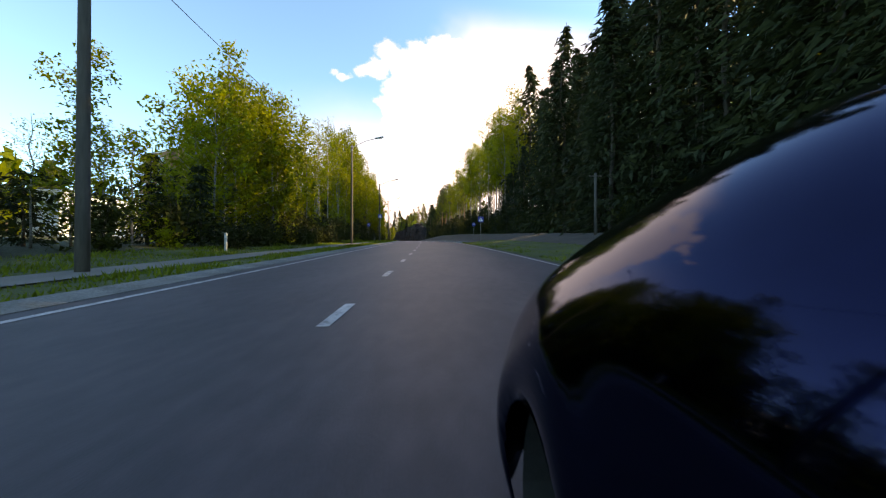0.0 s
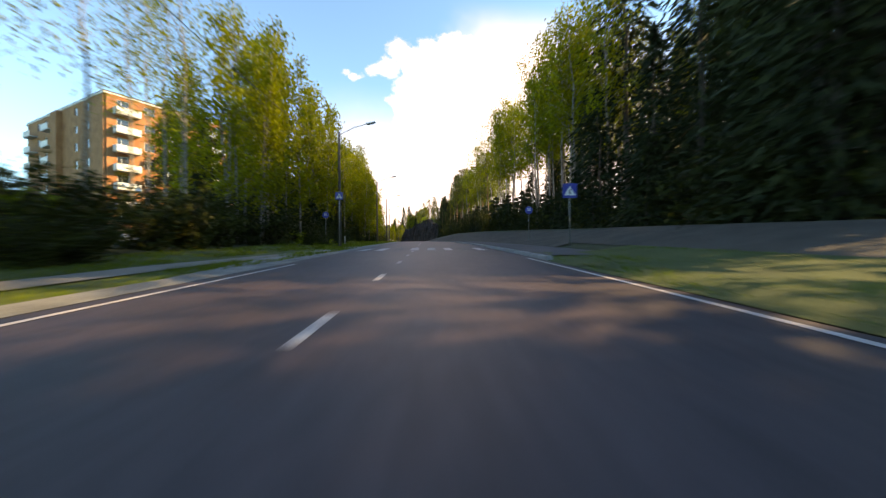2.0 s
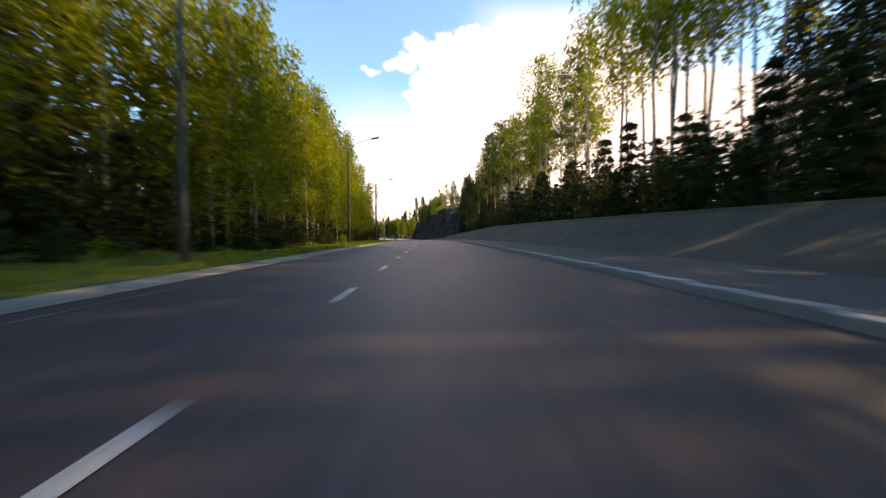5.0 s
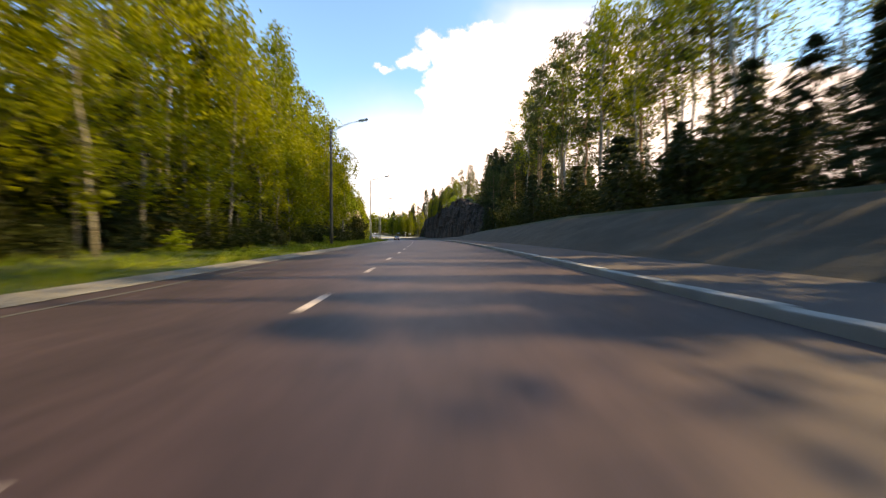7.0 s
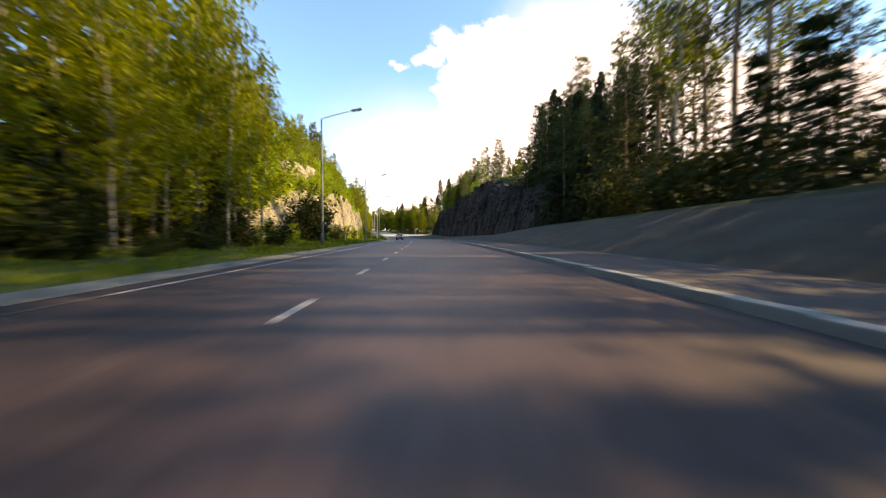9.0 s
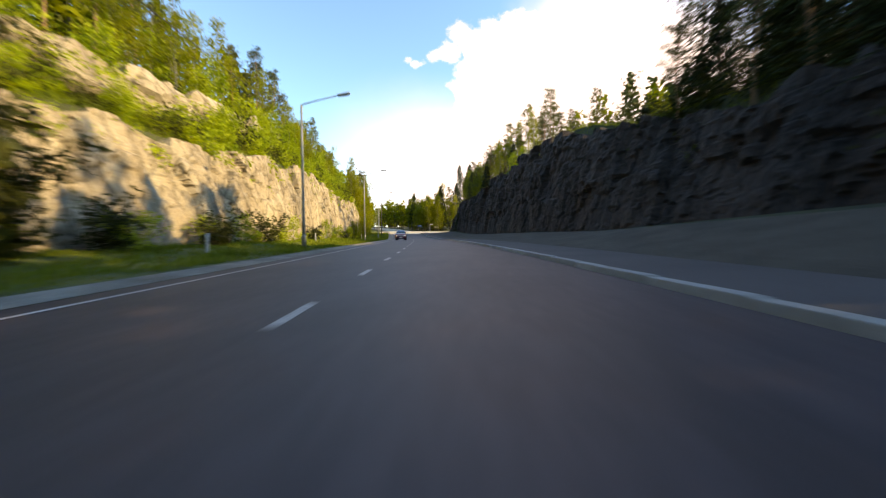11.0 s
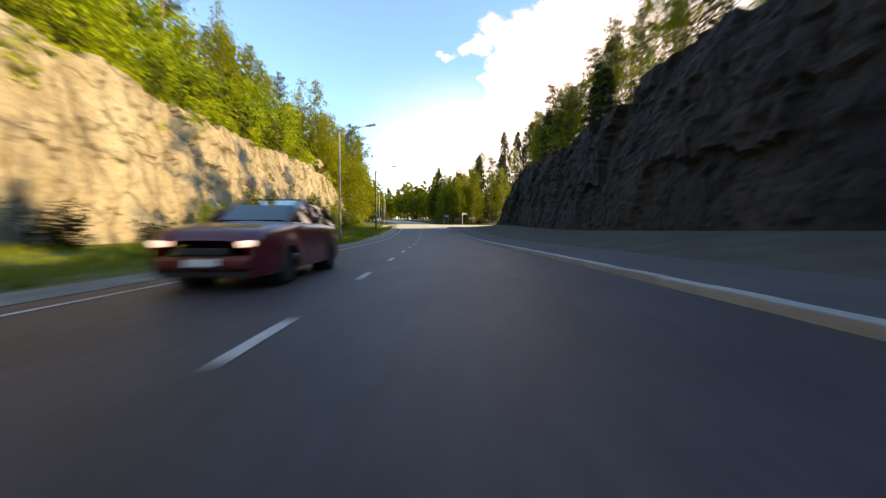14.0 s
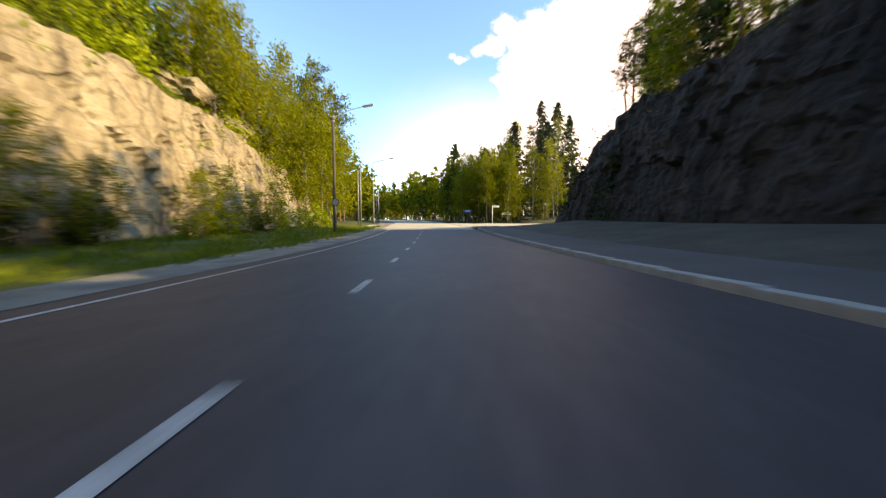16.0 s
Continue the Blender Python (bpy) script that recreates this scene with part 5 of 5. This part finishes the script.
def apartment_house(m, length, depth, storeys, label, face="brick_wall"):
    """Brick house: front to +x (the road), gables to -y and +y, balconies on the front and the near gable's edge."""
    e = thing("apartment_house", label, "apartment house", "apartment houses", m)
    h = storeys * 2.9 + 0.8
    t = 0.3
    windows = []

    def wall(name, origin, along, width, openings):
        """A wall as panels round its openings; along is its direction, the inside lies to its left."""
        cuts_x = sorted({0.0, width, *[o[0] for o in openings], *[o[0] + o[2] for o in openings]})
        cuts_z = sorted({0.0, h, *[o[1] for o in openings], *[o[1] + o[3] for o in openings]})
        bm = bmesh.new()
        along = Vector(along)
        inward = Vector((-along.y, along.x, 0))
        grid = {}

        def corner(i, j, k):
            if (i, j, k) not in grid:
                c = Vector(origin) + along * cuts_x[i] + inward * t * k
                grid[i, j, k] = bm.verts.new((c.x, c.y, cuts_z[j]))
            return grid[i, j, k]

        def solid(i, j):
            if not (0 <= i < len(cuts_x) - 1 and 0 <= j < len(cuts_z) - 1):
                return False
            x0, x1, z0, z1 = cuts_x[i], cuts_x[i + 1], cuts_z[j], cuts_z[j + 1]
            return not any(o[0] - 1e-4 <= x0 and x1 <= o[0] + o[2] + 1e-4 and o[1] - 1e-4 <= z0 and z1 <= o[1] + o[3] + 1e-4 for o in openings)
        for i in range(len(cuts_x) - 1):
            for j in range(len(cuts_z) - 1):
                if not solid(i, j):
                    continue
                bm.faces.new([corner(*c, 0) for c in ((i, j), (i + 1, j), (i + 1, j + 1), (i, j + 1))])
                bm.faces.new([corner(*c, 1) for c in ((i, j + 1), (i + 1, j + 1), (i + 1, j), (i, j))])
                for di, dj, c0, c1 in ((-1, 0, (i, j), (i, j + 1)), (1, 0, (i + 1, j + 1), (i + 1, j)), (0, -1, (i + 1, j), (i, j)), (0, 1, (i, j + 1), (i + 1, j + 1))):
                    if not solid(i + di, j + dj):
                        bm.faces.new((corner(*c0, 0), corner(*c1, 0), corner(*c1, 1), corner(*c0, 1)))
        bmesh.ops.recalc_face_normals(bm, faces=bm.faces[:])
        part(name, bm, M[face], e)
        for o in openings:
            windows.append((Vector(origin) + along * (o[0] + o[2] / 2), along, inward, o[1] + o[3] / 2, o[2], o[3]))
    front = [(x, 0.95 + 2.9 * k + 0.75, 1.5, 1.35) for k in range(storeys) for x in np.arange(1.2, length - 2, 3.6)]
    gable = [(x, 0.95 + 2.9 * k + 0.75, 1.2, 1.35) for k in range(storeys) for x in ((depth * 0.28, depth * 0.68) if depth < 20 else (4.5, 9.0, 21.5, 25.0))]
    wall("wall", (0, length, 0), (0, -1, 0), length, front)
    wall("wall", (0, 0, 0), (-1, 0, 0), depth, gable)
    wall("wall", (-depth, 0, 0), (0, 1, 0), length, [])
    wall("wall", (-depth, length, 0), (1, 0, 0), depth, [])
    for c, along, inward, z, w, hh in windows:
        rot = Matrix.Rotation(math.atan2(along.y, along.x), 4, "Z")
        at = c + inward * 0.14
        base = Matrix.Translation((at.x, at.y, z)) @ rot
        bm = bmesh.new()
        for sx, sz, x, zz in ((w, 0.08, 0, hh / 2 - 0.04), (w, 0.08, 0, -hh / 2 + 0.04), (0.08, hh, w / 2 - 0.04, 0), (0.08, hh, -w / 2 + 0.04, 0), (0.06, hh, w * 0.12, 0)):
            bmesh.ops.create_cube(bm, size=1, matrix=base @ pose(x, 0, zz) @ Matrix.Diagonal((sx, 0.09, sz, 1)))
        frame_ob = part("window", bm, M["white_panel"], e)
        bm = bmesh.new()
        bmesh.ops.create_cube(bm, size=1, matrix=base @ pose(0, 0.03, 0) @ Matrix.Diagonal((w - 0.1, 0.02, hh - 0.1, 1)))
        part("pane", bm, M["window_glass"], frame_ob)
    roof = part("roof", box_bm(depth + 0.7, length + 0.7, 0.35, (-depth / 2, length / 2, h + 0.17), 0.03), M["roof_felt"], e)
    part("fascia", box_bm(depth + 0.8, length + 0.8, 0.22, (-depth / 2, length / 2, h + 0.02), 0.02), M["white_panel"], roof)
    part("plinth", box_bm(depth + 0.1, length + 0.1, 2.4, (-depth / 2, length / 2, -0.7), 0.03), M["concrete"], e)
    for k in range(1, storeys):
        for y in ((4.2, 11.4, 18.6) if depth < 20 else (2.4, 9.2, 16.0)):
            if y + 3 > length:
                continue
            z = 0.95 + 2.9 * k - 0.25
            b = part("balcony", box_bm(1.5, 3.2, 0.18, (0.76, y, z), 0.02), M["concrete"], e)
            part("parapet", box_bm(0.08, 3.2, 0.95, (1.48, y, z + 0.56), 0.02), M["white_panel"], b)
            for yy in (y - 1.58, y + 1.58):
                part("side_panel", box_bm(1.4, 0.06, 0.95, (0.74, yy, z + 0.56), 0.015), M["white_panel"], b)
        # corner balconies on the gable
        z = 0.95 + 2.9 * k - 0.25
        for x in ([-depth + 1.6] if depth < 20 else [-19.2, -27.5]):
            b = part("balcony", box_bm(3.0, 1.4, 0.18, (x, -0.71, z), 0.02), M["concrete"], e)
            part("parapet", box_bm(3.0, 0.08, 0.95, (x, -1.38, z + 0.56), 0.02), M["white_panel"], b)
    if depth > 20:
        part("stair_bay", box_bm(2.4, 1.1, h - 0.3, (-16.2, -0.56, h / 2 - 0.15), 0.02), M[face], e)
    return e


apartment_house(road_pose(92.5, -47.4, 1.9, -32), 22, 31, 7, "seven-storey orange brick apartment house with white balconies")
apartment_house(road_pose(52.0, -47.0, land(52, -47) - 0.3, 6), 15, 9, 2, "low pale rendered house with white balconies behind the trees", "white_panel")

# ---- cars ----


def smooth_rows(a, n):
    k = np.hanning(n + 2)[1:-1]
    k /= k.sum()
    pad = np.concatenate([np.repeat(a[:1], n // 2, 0), a, np.repeat(a[-1:], n // 2, 0)])
    return np.stack([np.convolve(pad[:, i], k, "valid") for i in range(a.shape[1])], 1)


def rounded_car(name, label, category, paint, boxy=False, lit=False):
    """A small rounded car, nose to +y, left flank at x = -0.84, ground at z = 0, front wheels at y = 0.62."""
    e = thing(name, label, category)
    ys = np.linspace(-2.45, 1.52, 130)
    half = np.interp(ys, (-2.45, -2.3, -2.0, -1.4, 0, 1.0, 1.2, 1.35, 1.45, 1.52), (0.5, 0.68, 0.79, 0.84, 0.84, 0.815, 0.75, 0.63, 0.5, 0.34))
    ridge = np.interp(ys, (-2.45, -2.3, -2.0, -1.2, 0.1, 0.3, 0.45, 0.6, 0.85, 1.1, 1.3, 1.42, 1.52), (0.55, 0.82, 0.96, 1.02, 1.085, 1.075, 1.055, 1.02, 0.96, 0.875, 0.755, 0.63, 0.45))
    if boxy:
        half = np.interp(ys, (-2.45, -2.35, -2.1, 0, 1.1, 1.35, 1.46, 1.52), (0.66, 0.78, 0.82, 0.84, 0.83, 0.79, 0.74, 0.62))
        ridge = np.interp(ys, (-2.45, -2.38, -2.2, -1.2, 0.1, 0.3, 0.9, 1.3, 1.45, 1.52), (0.72, 0.9, 0.98, 1.0, 1.0, 0.985, 0.93, 0.86, 0.78, 0.66))
    prof_w = np.array([0.95, 0.99, 1.0, 0.995, 0.96, 0.89, 0.77, 0.62, 0.5, 0.25, 0.0])
    prof_z = np.array([0.20, 0.34, 0.48, 0.6, 0.72, 0.83, 0.92, 0.975, 1.0, 1.035, 1.045])
    if boxy:
        prof_w = np.array([0.95, 0.99, 1.0, 1.0, 0.99, 0.975, 0.95, 0.88, 0.72, 0.36, 0.0])
        prof_z = np.array([0.20, 0.34, 0.48, 0.6, 0.72, 0.83, 0.92, 0.975, 1.0, 1.01, 1.015])
    q = np.linspace(0, 10, 44)
    pw, pz = np.interp(q, range(11), prof_w), np.interp(q, range(11), prof_z)
    pw, pz = smooth_rows(np.stack([pw, pz], 1), 7).T
    pw[-1] = 0.0
    shape = smooth_rows(np.stack([half, ridge], 1), 9)
    n = len(q)
    left = np.array([[(-w * a, y, 0.2 + (z - 0.2) * (r - 0.2) / 0.8) for a, z in zip(pw, pz)] for y, (w, r) in zip(ys, shape)])
    wheels = ((0.62, 0.3), (-1.72, 0.3))
    R = 0.345 if boxy else 0.31
    verts, faces = [], []
    for side in (1, -1):
        g = left.copy()
        g[..., 0] *= side
        inside = np.zeros(g.shape[:2], bool)
        for wy, wz in wheels:
            dy, dz = g[..., 1] - wy, g[..., 2] - wz + 0.03
            d = np.hypot(dy, dz)
            hit = (d < R) & (np.abs(g[..., 0]) > 0.5)
            flare = np.exp(-((d - R - 0.06) / (0.1 if boxy else 0.075)) ** 2) * (np.abs(g[..., 0]) > 0.55)
            g[..., 0] += np.sign(g[..., 0]) * (0.028 if boxy else 0.022) * flare
            inside |= hit
            k = np.where(hit, R / np.maximum(d, 1e-3), 1)
            g[..., 1] = np.where(hit, wy + dy * k, g[..., 1])
            g[..., 2] = np.where(hit, wz - 0.03 + dz * k, g[..., 2])
        o = len(verts)
        verts += [tuple(p) for r in g for p in r]
        for i in range(len(ys) - 1):
            for j in range(n - 1):
                ids = ((i, j), (i + 1, j), (i + 1, j + 1), (i, j + 1))
                if all(inside[p] for p in ids):
                    continue
                f = tuple(o + a * n + b for a, b in ids)
                faces.append(f if side > 0 else f[::-1])
    body = mesh_object("body", verts, faces, paint, e, smooth=True)
    # underside and ends close the shell
    part("floor_pan", box_bm(1.3, 3.7, 0.1, (0, -0.45, 0.23), 0.03), M["black_plastic"], e)
    part("front_bumper", box_bm(1.25, 0.16, 0.2, (0, 1.44, 0.4), 0.07), paint, e)
    part("rear_bumper", box_bm(1.35, 0.2, 0.24, (0, -2.38, 0.42), 0.08), paint, e)
    part("grille", box_bm(0.7, 0.06, 0.1, (0, 1.5, 0.55), 0.02), M["black_plastic"], body)
    part("number_plate", box_bm(0.44, 0.02, 0.1, (0, 1.53, 0.4), 0.004), M["sign_white"], body, "white plate with a blank bar")
    # greenhouse
    gy = [(-2.3, 0.98, 0.6), (-1.95, 1.3, 0.58), (-1.5, 1.42, 0.57), (-0.75, 1.43, 0.57), (-0.3, 1.3, 0.6), (0.18, 1.02, 0.66)]
    v, f = [], []
    for y, z, w in gy:
        v += [(-0.72, y, 0.96), (-w, y, max(0.97, z - 0.06)), (-w * 0.8, y, z), (w * 0.8, y, z), (w, y, max(0.97, z - 0.06)), (0.72, y, 0.96)]
    for i in range(len(gy) - 1):
        f += [(i * 6 + k, i * 6 + k + 1, i * 6 + 7 + k, i * 6 + 6 + k) for k in range(5)]
    mesh_object("cabin_glass", v, f, M["car_glass"], e, "dark tinted windows")
    v = [(x * w * 0.8 / 0.8, y, z + 0.012) for y, z, w in gy[1:4] for x in (-0.86, -0.3, 0.3, 0.86)]
    f = [(i * 4 + k, i * 4 + k + 1, i * 4 + 5 + k, i * 4 + 4 + k) for i in range(2) for k in range(3)]
    mesh_object("roof", v, f, paint, e, smooth=True)
    for sx in (-1, 1):
        for y0, z0, y1, z1 in ((0.2, 1.01, -0.72, 1.43), (-0.85, 1.43, -0.9, 0.98), (-2.25, 1.0, -1.9, 1.33)):
            tube("pillar", [(sx * 0.69, y0, z0), (sx * 0.58, y1, z1)] if z0 < z1 else [(sx * 0.58, y0, z0), (sx * 0.71, y1, z1)], [0.035, 0.035], paint, e, sides=6)
        lamp = part("headlight", box_bm(0.22 if boxy else 0.3, 0.12, 0.1 if boxy else 0.14, (sx * (0.58 if boxy else 0.47), 1.46 if boxy else 1.4, 0.66), 0.045, (-12 if boxy else -25, 0, -sx * (10 if boxy else 28))), M["lit_lamp" if lit else "headlight"], e)
        part("tail_light", box_bm(0.18, 0.08, 0.22, (sx * 0.66, -2.32, 0.72), 0.03), M["tail_red"], e)
        part("mirror", box_bm(0.16, 0.1, 0.12, (sx * 0.9, -0.02 - 0.35, 1.04), 0.04), paint, e)
        part("door_handle", box_bm(0.03, 0.16, 0.03, (sx * 0.845, -0.85, 0.8), 0.01), M["black_plastic"], e)
        for wy, wz in wheels:
            well = bmesh.new()
            bmesh.ops.create_cone(well, cap_ends=True, segments=28, radius1=R + 0.01, radius2=R + 0.01, depth=0.3 if boxy else 0.36, matrix=pose(sx * (0.62 if boxy else 0.59), wy, wz - 0.03, 0, 90, 0))
            for fc in [x for x in well.faces if len(x.verts) > 4 and x.normal.x * sx > 0.5]:
                well.faces.remove(fc)
            part("wheel_well", well, M["black_plastic"], e)
            bm = bmesh.new()
            prof = [(0.19, -0.08), (0.27, -0.09), (0.295, -0.06), (0.3, 0), (0.295, 0.06), (0.27, 0.09), (0.19, 0.08)]
            seg = 28
            rings = [[bm.verts.new((sx * (0.71 if boxy else 0.6) + x, wy + r * math.cos(6.2832 * k / seg), wz + r * math.sin(6.2832 * k / seg))) for k in range(seg)] for r, x in prof]
            for r0, r1 in zip(rings, rings[1:]):
                for k in range(seg):
                    bm.faces.new((r0[k], r0[(k + 1) % seg], r1[(k + 1) % seg], r1[k]))
            tyre = part("wheel", bm, M["rubber"], e, smooth=True)
            bm = bmesh.new()
            bmesh.ops.create_cone(bm, cap_ends=True, segments=24, radius1=0.19, radius2=0.17, depth=0.1, matrix=pose(sx * (0.73 if boxy else 0.6), wy, wz, 0, 90, 0))
            part("rim", bm, M["black_plastic"], tyre)
    return e


# the dark blue car from whose side the road is seen, standing where the ride begins
blue_car = rounded_car("blue_car", "glossy dark navy blue car standing in its lane", "car", M["navy_paint"])
blue_car.matrix_basis = road_pose(0.1, 1.03 + 0.985, 0.02, 0)
red_car = rounded_car("red_car", "dark maroon boxy car with lit headlights on the other lane", "car", M["red_paint"], True, True)
red_car.matrix_basis = road_pose(234.5, -1.8, 0.03, 180)

# ---- grass ----


def grass_patch(name, label, s0, s1, a0, a1, count, tall, seed):
    rng = np.random.default_rng(seed)
    s, a = rng.uniform(s0, s1, count), rng.uniform(a0, a1, count)
    off_path = ~((s < 56) & (a > -7.65) & (a < -5.85))
    s, a = s[off_path], a[off_path]
    count = len(s)
    base = np.array([place(x, y, land(x, y) + 0.03) for x, y in zip(s, a)])
    ang, h = rng.uniform(0, 6.283, count), tall * rng.uniform(0.5, 1.4, count) * (0.6 + 0.4 * np.sin(s * 0.9) * np.sin(a * 2.1))
    w = np.stack([np.cos(ang), np.sin(ang), 0 * ang], 1) * (0.022 + 0.02 * rng.random(count))[:, None]
    tip = base + np.stack([rng.normal(size=count) * 0.4 * h, rng.normal(size=count) * 0.4 * h, h], 1)
    v = np.stack([base - w, base + w, tip], 1).reshape(-1, 3)
    me = bpy.data.meshes.new(name)
    me.from_pydata(v.tolist(), [], np.arange(3 * count).reshape(-1, 3).tolist())
    me.materials.append(M["grass"])
    return tagged(new(name, me), label, "grass", kind="stuff")


grass_patch("grass", "fresh green grass blades on the verge", -4, 60, -10.8, -4.4, 26000, 0.2, 1)
grass_patch("grass", "tall fresh green grass along the rock foot", 60, 175, -11, -4.7, 36000, 0.26, 2)
grass_patch("grass", "bright tall grass below the rock cutting", 175, 302, -11.8, -4.9, 46000, 0.3, 3)
grass_patch("grass", "sparse grass on the strip beside the road", -4, 48, 5.0, 9.3, 9000, 0.15, 4)
grass_patch("grass", "long green grass hanging over the sunlit rock edge", 177, 307, -16.4, -13.9, 34000, 0.55, 21)
grass_patch("grass", "long grass along the top of the dark rock", 180, 298, 16.5, 18.8, 20000, 0.45, 22)
